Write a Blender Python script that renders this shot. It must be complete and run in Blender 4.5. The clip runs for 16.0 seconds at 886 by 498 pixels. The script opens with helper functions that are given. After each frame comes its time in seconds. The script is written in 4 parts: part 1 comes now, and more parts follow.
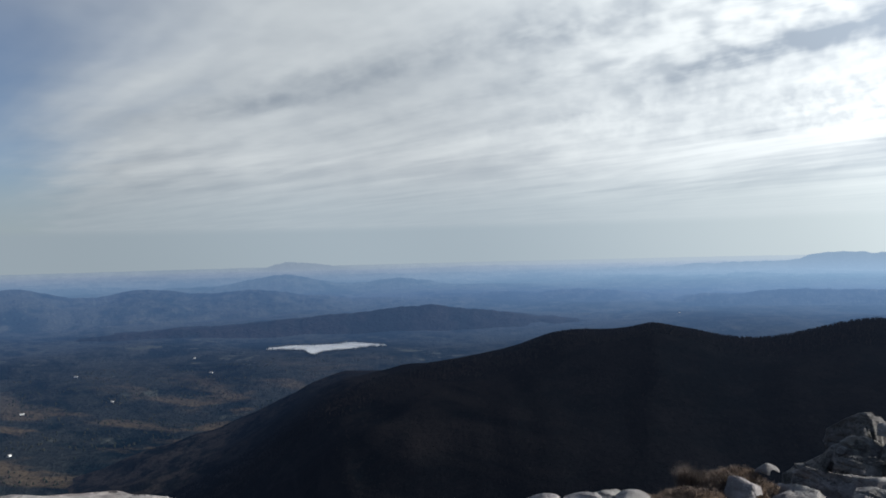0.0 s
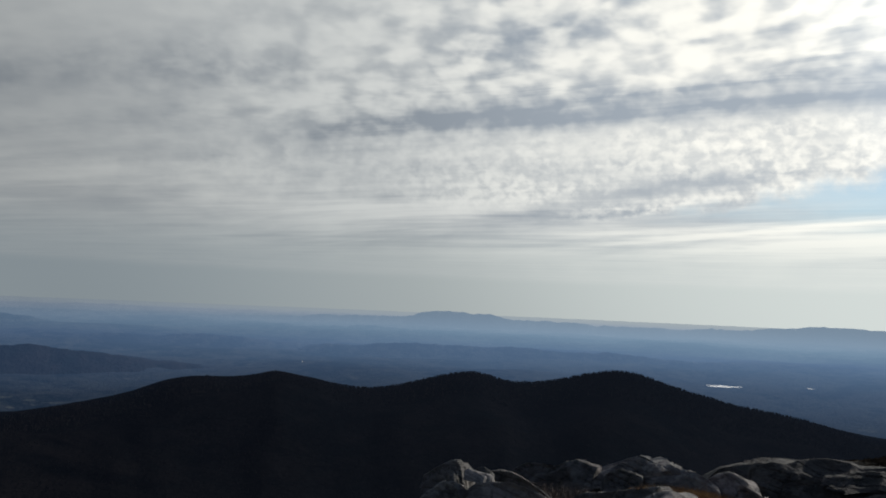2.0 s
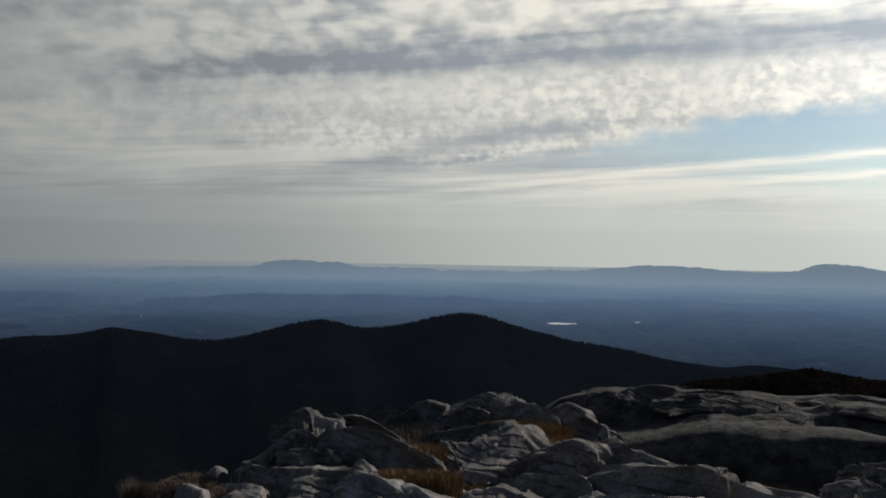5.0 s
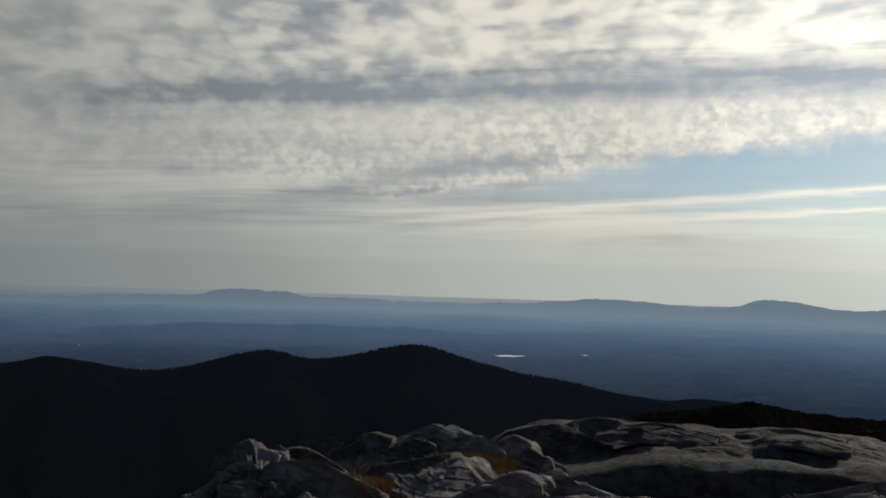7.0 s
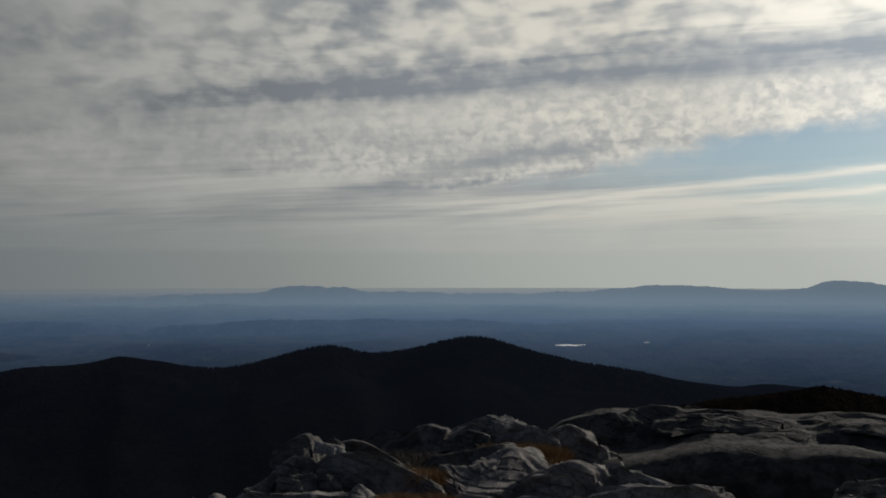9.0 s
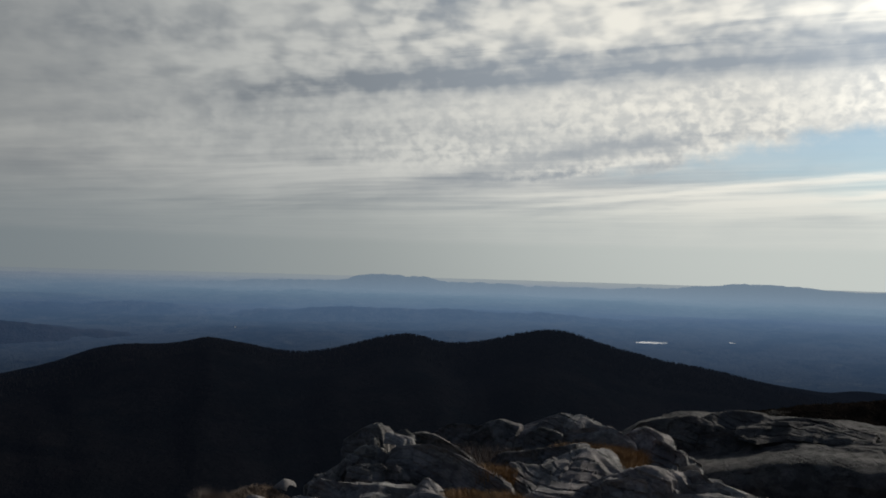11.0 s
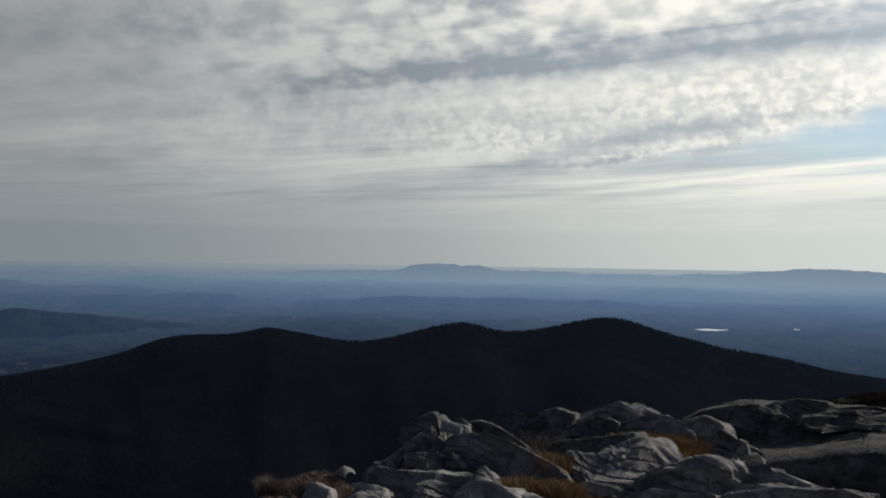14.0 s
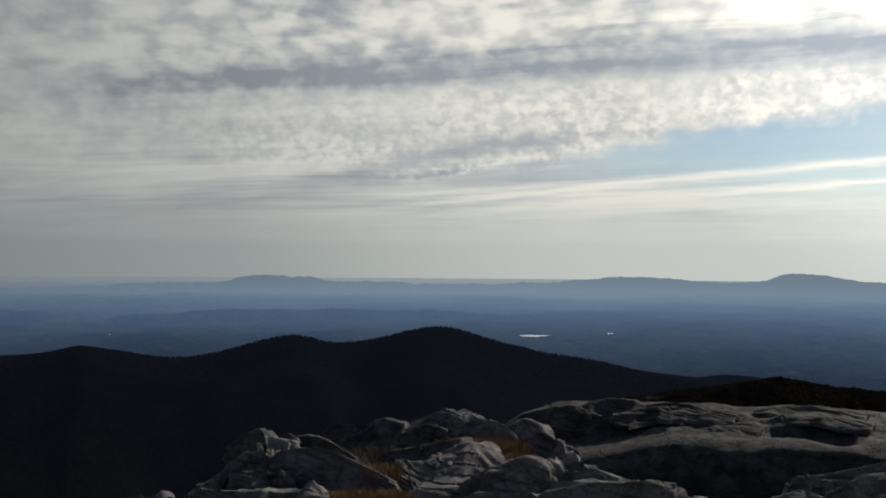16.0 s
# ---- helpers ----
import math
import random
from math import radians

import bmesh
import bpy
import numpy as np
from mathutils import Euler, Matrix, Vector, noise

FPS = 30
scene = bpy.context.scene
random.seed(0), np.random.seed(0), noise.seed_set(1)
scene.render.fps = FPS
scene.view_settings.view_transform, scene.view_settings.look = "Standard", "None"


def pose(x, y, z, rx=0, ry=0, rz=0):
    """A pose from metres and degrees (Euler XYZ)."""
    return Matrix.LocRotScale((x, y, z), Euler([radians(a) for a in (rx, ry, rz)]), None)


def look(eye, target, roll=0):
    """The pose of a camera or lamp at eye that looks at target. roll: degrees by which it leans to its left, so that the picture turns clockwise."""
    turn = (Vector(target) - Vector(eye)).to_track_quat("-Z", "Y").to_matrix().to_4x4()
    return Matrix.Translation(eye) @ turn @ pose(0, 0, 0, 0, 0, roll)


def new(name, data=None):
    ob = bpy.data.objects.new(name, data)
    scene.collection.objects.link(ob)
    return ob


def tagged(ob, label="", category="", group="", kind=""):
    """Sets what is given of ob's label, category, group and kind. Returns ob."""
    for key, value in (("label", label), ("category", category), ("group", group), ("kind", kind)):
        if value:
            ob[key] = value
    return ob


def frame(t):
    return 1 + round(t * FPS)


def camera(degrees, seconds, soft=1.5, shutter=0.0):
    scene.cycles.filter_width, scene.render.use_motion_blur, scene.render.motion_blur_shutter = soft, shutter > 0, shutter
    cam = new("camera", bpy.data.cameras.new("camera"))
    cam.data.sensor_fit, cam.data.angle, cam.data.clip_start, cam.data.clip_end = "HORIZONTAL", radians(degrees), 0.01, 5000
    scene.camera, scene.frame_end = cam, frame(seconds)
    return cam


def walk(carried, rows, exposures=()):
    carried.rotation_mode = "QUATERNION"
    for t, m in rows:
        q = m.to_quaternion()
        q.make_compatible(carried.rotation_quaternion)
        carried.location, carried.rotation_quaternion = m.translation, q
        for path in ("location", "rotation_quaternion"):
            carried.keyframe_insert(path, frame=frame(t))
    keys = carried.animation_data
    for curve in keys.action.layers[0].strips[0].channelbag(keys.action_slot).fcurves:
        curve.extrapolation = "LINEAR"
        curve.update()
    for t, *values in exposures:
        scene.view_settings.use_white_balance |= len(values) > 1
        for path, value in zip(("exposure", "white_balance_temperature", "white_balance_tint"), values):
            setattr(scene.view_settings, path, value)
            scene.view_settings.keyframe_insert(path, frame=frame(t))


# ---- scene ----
FOV = 59.7
PATH = (
    (0, -0.136, -0.032, -0.031, 90.343, 1.437, -0.000),
    (0.5, -0.127, -0.040, -0.010, 91.259, -0.081, -5.523),
    (1, -0.129, 0.005, -0.017, 90.428, -3.251, -9.600),
    (1.5, -0.113, -0.022, 0.004, 91.799, -2.206, -17.257),
    (2, -0.134, -0.039, 0.006, 94.078, -2.446, -26.965),
    (2.5, -0.080, 0.081, -0.028, 93.371, -2.284, -28.954),
    (3, -0.071, 0.053, -0.017, 92.249, -1.379, -29.769),
    (3.5, -0.071, 0.070, -0.021, 91.137, -2.248, -33.777),
    (4, -0.054, 0.091, -0.025, 90.731, -2.303, -37.381),
    (6.5, -0.045, 0.077, -0.016, 90.480, -0.210, -38.061),
    (7, -0.080, 0.034, -0.017, 92.879, -1.805, -41.927),
    (7.5, -0.058, 0.050, -0.014, 92.229, 0.532, -46.095),
    (8, -0.077, 0.019, -0.031, 95.276, -1.892, -43.246),
    (8.2, -0.060, -0.003, -0.014, 94.217, -2.020, -41.227),
    (10.3, 0.045, -0.083, -0.008, 90.810, 0.421, -36.418),
    (10.5, 0.068, -0.030, 0.006, 88.896, -0.094, -38.104),
    (11, 0.117, 0.031, 0.007, 91.472, -1.644, -31.811),
    (11.5, 0.117, 0.013, 0.015, 91.045, -0.631, -29.907),
    (12, 0.103, -0.024, 0.025, 91.210, -0.376, -27.714),
    (12.5, 0.095, -0.020, 0.016, 91.481, -0.469, -26.137),
    (13, 0.099, -0.033, 0.026, 91.206, 0.066, -25.465),
    (13.5, 0.098, -0.038, 0.023, 90.518, -0.372, -27.493),
    (14, 0.112, 0.000, 0.014, 90.570, -0.838, -27.766),
    (14.5, 0.103, 0.023, 0.013, 90.589, -0.856, -28.629),
    (15, 0.111, -0.023, 0.023, 90.399, -0.889, -30.290),
    (15.5, 0.110, -0.030, 0.028, 90.520, -0.478, -35.983),
    (16, 0.123, -0.046, 0.026, 91.494, -0.420, -40.210),
)
EXPOSURE = ((0.0, 0.15, 6040, 10), (0.5, -0.07, 6090, 10), (1.0, -0.22, 6140, 10), (1.5, -0.26, 6190, 10), (2.0, -0.57, 6290, 10), (2.5, -0.88, 6340, 10),
            (3.0, -0.82, 6390, 10), (3.5, -0.78, 6440, 10), (4.0, -0.85, 6490, 10), (6.5, -0.95, 6540, 10), (7.0, -1.06, 6590, 10), (7.5, -1.17, 6590, 10), (8.0, -1.48, 6590, 10),
            (10.5, -0.81, 6490, 10), (11.0, -0.86, 6440, 10), (11.5, -0.82, 6420, 10), (12.5, -0.78, 6390, 10), (13.5, -0.64, 6390, 10), (14.5, -0.64, 6390, 10), (15.0, -0.58, 6390, 10), (15.5, -0.76, 6440, 10), (16.0, -0.87, 6490, 10))

cam = camera(FOV, 16.0, soft=1.8)
walk(cam, [(t, pose(*row)) for t, *row in PATH], EXPOSURE)

SUN_AZ, SUN_EL = 90.0, 28.0     # degrees, clockwise from +y, and above the horizon


# ---- node helpers ----
class Nodes:
    """Short ways to add and join shader nodes."""

    def __init__(self, tree):
        self.tree = tree
        tree.nodes.clear()

    def add(self, kind, **sets):
        n = self.tree.nodes.new(kind)
        for key, value in sets.items():
            setattr(n, key, value)
        return n

    def put(self, socket, value):
        if isinstance(value, bpy.types.NodeSocket):
            self.tree.links.new(value, socket)
        else:
            socket.default_value = value

    def math(self, op, a, b=0.0, clamp=False):
        n = self.add("ShaderNodeMath", operation=op, use_clamp=clamp)
        self.put(n.inputs[0], a)
        self.put(n.inputs[1], b)
        return n.outputs[0]

    def lin(self, *terms):
        """A sum of (factor, socket) pairs; a bare number is a constant."""
        total = None
        for term in terms:
            if isinstance(term, tuple):
                part_ = self.math("MULTIPLY", term[1], term[0])
            else:
                part_ = term
            total = part_ if total is None else self.math("ADD", total, part_)
        return total

    def step(self, value, low, high, a=0.0, b=1.0):
        n = self.add("ShaderNodeMapRange", interpolation_type="SMOOTHSTEP")
        for i, v in enumerate((value, low, high, a, b)):
            self.put(n.inputs[i], v)
        return n.outputs[0]

    def bell(self, value, middle, width):
        d = self.math("DIVIDE", self.math("SUBTRACT", value, middle), width)
        return self.math("EXPONENT", self.math("MULTIPLY", self.math("MULTIPLY", d, d), -1.0))

    def mul(self, *values):
        out = values[0]
        for v in values[1:]:
            out = self.math("MULTIPLY", out, v)
        return out

    def vec(self, x, y, z=0.0):
        n = self.add("ShaderNodeCombineXYZ")
        for i, v in enumerate((x, y, z)):
            self.put(n.inputs[i], v)
        return n.outputs[0]

    def split(self, v):
        n = self.add("ShaderNodeSeparateXYZ")
        self.put(n.inputs[0], v)
        return n.outputs

    def noise(self, v, scale, detail=4.0, rough=0.55, distort=0.0):
        n = self.add("ShaderNodeTexNoise")
        self.put(n.inputs["Vector"], v)
        for key, x in (("Scale", scale), ("Detail", detail), ("Roughness", rough), ("Distortion", distort)):
            self.put(n.inputs[key], x)
        return n.outputs["Fac"]

    def mix(self, fac, a, b, how="MIX"):
        n = self.add("ShaderNodeMix", data_type="RGBA", blend_type=how)
        self.put(n.inputs[0], fac)
        for socket, v in ((n.inputs[6], a), (n.inputs[7], b)):
            self.put(socket, v if isinstance(v, bpy.types.NodeSocket) else (*v, 1.0))
        return n.outputs[2]

    def scale(self, v, by):
        n = self.add("ShaderNodeVectorMath", operation="MULTIPLY")
        self.put(n.inputs[0], v)
        self.put(n.inputs[1], by)
        return n.outputs[0]

    def bump(self, height, strength, distance):
        n = self.add("ShaderNodeBump")
        self.put(n.inputs["Height"], height)
        self.put(n.inputs["Strength"], strength)
        self.put(n.inputs["Distance"], distance)
        return n.outputs[0]


# ---- sky and sun ----
world = bpy.data.worlds.new("sky")
scene.world = world
world.use_nodes = True
k = Nodes(world.node_tree)
way = k.add("ShaderNodeTexCoord").outputs["Generated"]
dx, dy, dz = k.split(way)
up = k.math("MAXIMUM", dz, 0.02)
cu, cv = k.math("DIVIDE", dx, up), k.math("DIVIDE", dy, up)      # the cloud deck as a plane overhead
wob = k.math("SUBTRACT", k.noise(k.vec(cu, cv), 0.45, 3.0), 0.5)
wob2 = k.math("SUBTRACT", k.noise(k.vec(cu, cv, 7.0), 1.3, 3.0), 0.5)
across = k.lin((0.8, cu), (0.6, cv), (0.5, wob))                  # across and along the main streaks
along = k.lin((-0.6, cu), (0.8, cv))
ragged = k.math("SUBTRACT", k.noise(k.scale(way, (1.0, 1.0, 1.3)), 26.0, 4.0, 0.6), 0.5)
edge = k.lin((1.0, cu), (-0.45, k.step(cv, 2.9, 4.9)), (0.35, wob), (0.3, wob2), (1.5, ragged))
sun_way = (math.sin(radians(SUN_AZ)) * math.cos(radians(SUN_EL)), math.cos(radians(SUN_AZ)) * math.cos(radians(SUN_EL)), math.sin(radians(SUN_EL)))
facing = k.lin((sun_way[0], dx), (sun_way[1], dy), (sun_way[2], dz))
near_sun = k.lin(0.30, (1.03, facing), (-0.33, k.mul(facing, facing)))        # the glow spreads widely through the thin cloud
bright = k.lin(0.42, (0.08, k.step(near_sun, -0.15, 0.22)), (0.23, k.step(near_sun, 0.28, 0.80)), (0.42, k.step(near_sun, 0.62, 0.95)), (0.75, k.step(near_sun, 0.90, 1.0)))

streaks = k.noise(k.vec(k.math("MULTIPLY", across, 1.8), k.math("MULTIPLY", along, 0.32)), 1.0, 3.5, 0.5)
puff = k.noise(k.scale(way, (1.0, 1.0, 1.35)), 58.0, 2.5, 0.5, 0.35)
small = k.lin((0.72, puff), (0.28, k.noise(k.scale(way, (1.0, 1.0, 1.15)), 110.0, 2.0, 0.5)))
mottle = k.lin((0.7, k.noise(k.scale(way, (1.0, 1.0, 1.5)), 27.0, 2.0, 0.5, 0.35)), (0.3, k.noise(k.scale(way, (1.0, 1.0, 1.5)), 60.0, 2.0, 0.5)))
wisps = k.noise(k.vec(k.math("MULTIPLY", dx, 2.6), k.math("MULTIPLY", dy, 2.6), k.lin((38.0, dz), (-4.0, dx))), 1.0, 4.0, 0.55, 0.5)
large = k.lin((0.25, k.noise(k.vec(k.math("MULTIPLY", across, 9.0), k.math("MULTIPLY", along, 7.5)), 1.0, 2.0, 0.45, 0.3)), (0.75, k.noise(k.scale(way, (1.0, 1.0, 1.7)), 23.0, 1.6, 0.45, 0.25)))
patches = k.noise(k.scale(way, (1.0, 1.0, 2.6)), 7.0, 5.0, 0.55)
band = k.mul(k.step(across, 3.75, 4.3), k.step(edge, 5.15, 4.6))            # rippled band
high = k.step(across, 3.7, 3.1)                                           # broken cloud above it
dark = k.mul(k.bell(across, 3.68, 0.30), k.step(cu, 0.9, 1.8), k.step(cu, 4.2, 3.4, 0.5, 1.0), 1.7)
dark = k.math("ADD", dark, k.mul(k.bell(k.lin((1.0, across), (0.22, along)), 3.05, 0.32), k.step(along, 1.7, 2.5), k.step(along, 6.5, 4.4), 0.8))
dark = k.math("ADD", dark, k.mul(k.bell(across, 3.06, 0.2), k.step(along, 2.5, 3.3), k.step(along, 7.0, 5.0), 0.3))
dark = k.math("ADD", dark, k.mul(k.bell(k.lin((1.0, across), (-0.58, along)), 2.11, 0.20), k.bell(along, 1.14, 0.55), 0.8))
threads = k.noise(k.vec(k.math("MULTIPLY", across, 4.6), k.math("MULTIPLY", along, 0.8)), 1.0, 4.0, 0.55, 0.3)
dark = k.mul(dark, k.step(streaks, 0.22, 0.50), k.step(threads, 0.25, 0.72, 0.6, 1.1), k.step(mottle, 0.25, 0.70, 1.3, 0.6))
dark = k.math("ADD", dark, k.mul(k.step(threads, 0.50, 0.58), k.bell(across, 3.2, 0.45), k.step(cu, 1.1, 2.0), 0.30))
low_bank = k.mul(k.bell(k.lin((1.0, cu), (0.4, wob2), (0.5, ragged)), 4.42, 0.40), k.step(cv, 3.4, 4.4), k.step(cv, 8.6, 6.6))
dark = k.math("ADD", dark, k.mul(low_bank, 0.9))
dark = k.math("ADD", dark, k.mul(k.bell(edge, 4.6, 0.3), k.step(cv, 3.2, 4.6), 0.15))

rip = k.mul(k.math("SUBTRACT", k.step(small, 0.33, 0.69), 0.5), band, k.lin(1.0, (-0.75, low_bank)), k.step(cv, 8.0, 5.6), k.step(cu, 1.8, 4.2, 0.25, 1.05), k.step(patches, 0.35, 0.60, 0.45, 1.1))
rip = k.math("ADD", rip, k.mul(k.math("SUBTRACT", k.step(large, 0.33, 0.67), 0.5), k.lin(0.14, (1.0, k.mul(high, k.step(cu, 0.1, 1.6))))))
rip = k.math("ADD", rip, k.mul(k.math("SUBTRACT", k.step(mottle, 0.32, 0.70), 0.5), k.step(cu, -0.2, 1.6), k.step(cu, 3.4, 2.2), k.step(dz, 0.09, 0.15), 0.42))
lines = k.math("ADD", k.bell(k.lin((1.0, cu), (0.45, wob), (0.9, wob2)), 7.45, 0.34), k.mul(k.bell(k.lin((1.0, cu), (0.6, wob), (1.3, wob2)), 9.1, 0.42), 1.05))
lines = k.mul(lines, k.step(wisps, 0.30, 0.62, 0.65, 1.0))
light = k.lin(0.48, (0.52, k.mul(k.math("MINIMUM", lines, 1.0), k.step(cv, 13.0, 6.0))), (0.75, k.math("SUBTRACT", streaks, 0.5)), (0.62, k.mul(k.math("SUBTRACT", patches, 0.5), k.step(cu, -1.5, 1.8, 0.35, 1.0))), (0.12, band), (0.20, k.mul(high, k.step(cu, 1.15, 2.0))), (0.66, rip), (0.72, k.mul(k.math("SUBTRACT", k.step(wisps, 0.32, 0.68), 0.5), k.step(dz, 0.16, 0.12), k.step(dz, 0.05, 0.08), k.step(cu, 0.5, 4.0, 0.4, 1.0))), (0.13, k.mul(k.step(edge, 4.4, 5.2), k.step(cv, 2.5, 4.5))), (0.20, k.mul(k.bell(k.lin((1.0, cu), (1.0, wob)), 0.95, 0.65), k.bell(k.lin((1.0, cv), (1.2, wob2)), 3.1, 1.0))))
light = k.math("SUBTRACT", light, k.math("MULTIPLY", dark, 0.55))
light = k.step(light, -0.35, 1.15)
cloud = k.mix(light, (0.51, 0.57, 0.63), k.mix(k.step(near_sun, 0.6, 0.92), (1.31, 1.33, 1.27), (1.42, 1.37, 1.22)))
cloud = k.mix(1.0, cloud, k.vec(bright, bright, bright), "MULTIPLY")

# open sky: a gap below the rippled band with thin white lines, and a clearing away from the sun
gap = k.mul(k.step(edge, 4.6, 5.4), k.step(k.lin((1.0, cv), (1.5, wob2)), 7.0, 2.6))
gap = k.mul(gap, k.lin(1.0, (-0.95, k.math("MINIMUM", lines, 1.0))))
clear = k.mul(k.step(k.lin((1.0, cu), (0.52, cv), (1.1, wob), (0.9, k.math("SUBTRACT", streaks, 0.5))), 1.1, -0.7), 0.9)
# unseen sky at the back and overhead, opened to blue to limit fill light
behind = k.math("MAXIMUM", k.step(dy, 0.25, -0.10), k.step(dz, 0.42, 0.66))
open_sky = k.math("MAXIMUM", k.math("MAXIMUM", k.mul(gap, 0.9), clear), k.mul(behind, 0.96))
nishita = k.add("ShaderNodeTexSky", sky_type="NISHITA", sun_disc=False, sun_elevation=radians(SUN_EL), sun_rotation=radians(SUN_AZ), altitude=900.0, dust_density=1.0)
blue = k.mix(1.0, nishita.outputs[0], k.mix(k.step(near_sun, 0.1, 0.85), (0.058, 0.060, 0.066), (0.124, 0.137, 0.134)), "MULTIPLY")
blue = k.mix(behind, blue, k.mix(1.0, blue, (0.88, 0.80, 0.76), "MULTIPLY"))
sky = k.mix(open_sky, cloud, blue)
# the thick air over the horizon
air = k.mix(k.step(near_sun, 0.3, 0.93), (0.69, 0.79, 0.83), (0.90, 0.95, 0.89))
air = k.mix(1.0, air, k.vec(bright, bright, bright), "MULTIPLY")
sky = k.mix(k.math("MAXIMUM", k.mul(k.step(dz, 0.125, 0.045), 0.75), k.step(dz, 0.06, 0.028)), sky, air)
# below the horizon: dim land
sky = k.mix(k.step(dz, -0.02, -0.10), sky, (0.03, 0.035, 0.045))
back = k.add("ShaderNodeBackground")
k.put(back.inputs[0], sky)
k.put(back.inputs[1], 1.0)
k.tree.links.new(back.outputs[0], k.add("ShaderNodeOutputWorld").inputs[0])

sun = new("sun", bpy.data.lights.new("sun", "SUN"))
sun.data.energy, sun.data.angle, sun.data.color = 4.9, radians(1.2), (1.0, 0.93, 0.82)
sun.matrix_world = look(Vector(sun_way) * 50, (0, 0, 0))


# ---- materials ----
def material(name):
    m = bpy.data.materials.new(name)
    m.use_nodes = True
    return m, Nodes(m.node_tree)


def finish(n, colour, roughness=0.9, normal=None, specular=0.3, metallic=0.0):
    b = n.add("ShaderNodeBsdfPrincipled")
    for key, v in (("Base Color", colour), ("Roughness", roughness), ("Specular IOR Level", specular), ("Metallic", metallic)):
        n.put(b.inputs[key], v if isinstance(v, (bpy.types.NodeSocket, float)) else (*v, 1.0))
    if normal is not None:
        n.put(b.inputs["Normal"], normal)
    n.tree.links.new(b.outputs[0], n.add("ShaderNodeOutputMaterial").inputs[0])
    return b


def place(n):
    return n.add("ShaderNodeNewGeometry").outputs["Position"]


def granite(name, tone, warm, moss):
    """Weathered granite: speckle, lichen, cracks."""
    m, n = material(name)
    p = place(n)
    speck = n.noise(p, 60.0, 3.0, 0.7)
    grain = n.noise(p, 9.0, 6.0, 0.65)
    broad = n.noise(p, 1.3, 4.0, 0.6, 0.6)
    lichen = n.step(n.noise(p, 4.5, 6.0, 0.7), 0.47, 0.60)
    weather = n.step(n.noise(n.scale(p, (1.0, 1.0, 2.2)), 2.1, 6.0, 0.68, 0.8), 0.46, 0.58)
    px, py, pz = n.split(p)
    leaf = n.noise(n.vec(n.math("MULTIPLY", px, 1.1), n.math("MULTIPLY", py, 1.1), n.lin((8.0, pz), (2.0, px), (-1.4, py))), 1.6, 5.0, 0.62, 0.5)
    joint = n.math("ABSOLUTE", n.math("SUBTRACT", n.noise(n.scale(p, (1.0, 1.0, 3.0)), 1.7, 4.0, 0.55), 0.5))
    crack = n.step(joint, 0.0, 0.012)
    a = n.mix(n.step(grain, 0.3, 0.7), [tone * 0.55 * x for x in warm], [tone * 1.25 * x for x in warm])
    a = n.mix(n.step(broad, 0.35, 0.65), a, [tone * 0.9 * x for x in (1.04, 1.0, 0.94)])
    a = n.mix(n.mul(weather, 0.7), a, [tone * 0.38 * x for x in warm])
    a = n.mix(n.mul(lichen, moss), a, (tone * 0.33, tone * 0.32, tone * 0.30))
    a = n.mix(n.mul(n.step(speck, 0.58, 0.75), 0.5), a, (tone * 1.9, tone * 1.85, tone * 1.75))
    a = n.mix(n.mul(n.step(leaf, 0.40, 0.28), 0.45), a, [tone * 0.35 * x for x in warm])
    a = n.mix(n.lin(0.55, (0.45, crack)), [tone * 0.2] * 3, a)
    height = n.lin((0.6, grain), (0.15, speck), (0.3, crack), (0.4, broad), (0.35, n.step(leaf, 0.28, 0.50)))
    finish(n, a, 0.85, n.bump(height, 0.65, 0.045), 0.22)
    return m


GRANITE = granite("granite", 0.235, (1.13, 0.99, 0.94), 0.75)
# pale and dark tones double as sunlit and shaded copies of the same rock
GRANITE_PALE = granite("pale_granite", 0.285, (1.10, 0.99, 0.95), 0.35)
GRANITE_DARK = granite("shaded_lichened_granite", 0.15, (1.11, 0.99, 0.96), 0.85)
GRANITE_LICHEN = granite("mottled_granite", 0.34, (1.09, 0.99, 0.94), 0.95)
# ledge tone lowered to dim its sunlit top; heavier lichen as well
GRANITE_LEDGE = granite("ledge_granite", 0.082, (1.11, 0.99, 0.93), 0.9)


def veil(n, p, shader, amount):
    """Paints the haze before far land as emission on its surface; it grows with the distance from the summit and
    towards the sun.
    """
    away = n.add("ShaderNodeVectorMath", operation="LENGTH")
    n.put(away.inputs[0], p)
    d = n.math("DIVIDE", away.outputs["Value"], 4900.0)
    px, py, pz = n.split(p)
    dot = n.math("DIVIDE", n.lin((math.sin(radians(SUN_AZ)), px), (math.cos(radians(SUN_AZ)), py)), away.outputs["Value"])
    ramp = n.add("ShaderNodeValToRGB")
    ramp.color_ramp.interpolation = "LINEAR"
    # the nearest stops also lift the ridge's dark flank
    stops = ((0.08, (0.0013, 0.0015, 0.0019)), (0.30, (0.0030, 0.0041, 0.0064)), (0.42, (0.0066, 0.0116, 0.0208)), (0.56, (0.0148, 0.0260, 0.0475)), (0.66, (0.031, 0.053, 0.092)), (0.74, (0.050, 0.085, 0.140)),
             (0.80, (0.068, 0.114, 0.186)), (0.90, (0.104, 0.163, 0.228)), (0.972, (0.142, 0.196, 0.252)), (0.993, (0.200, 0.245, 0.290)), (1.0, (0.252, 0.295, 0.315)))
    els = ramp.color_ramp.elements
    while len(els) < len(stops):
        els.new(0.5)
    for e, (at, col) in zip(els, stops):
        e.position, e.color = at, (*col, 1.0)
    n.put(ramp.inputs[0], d)
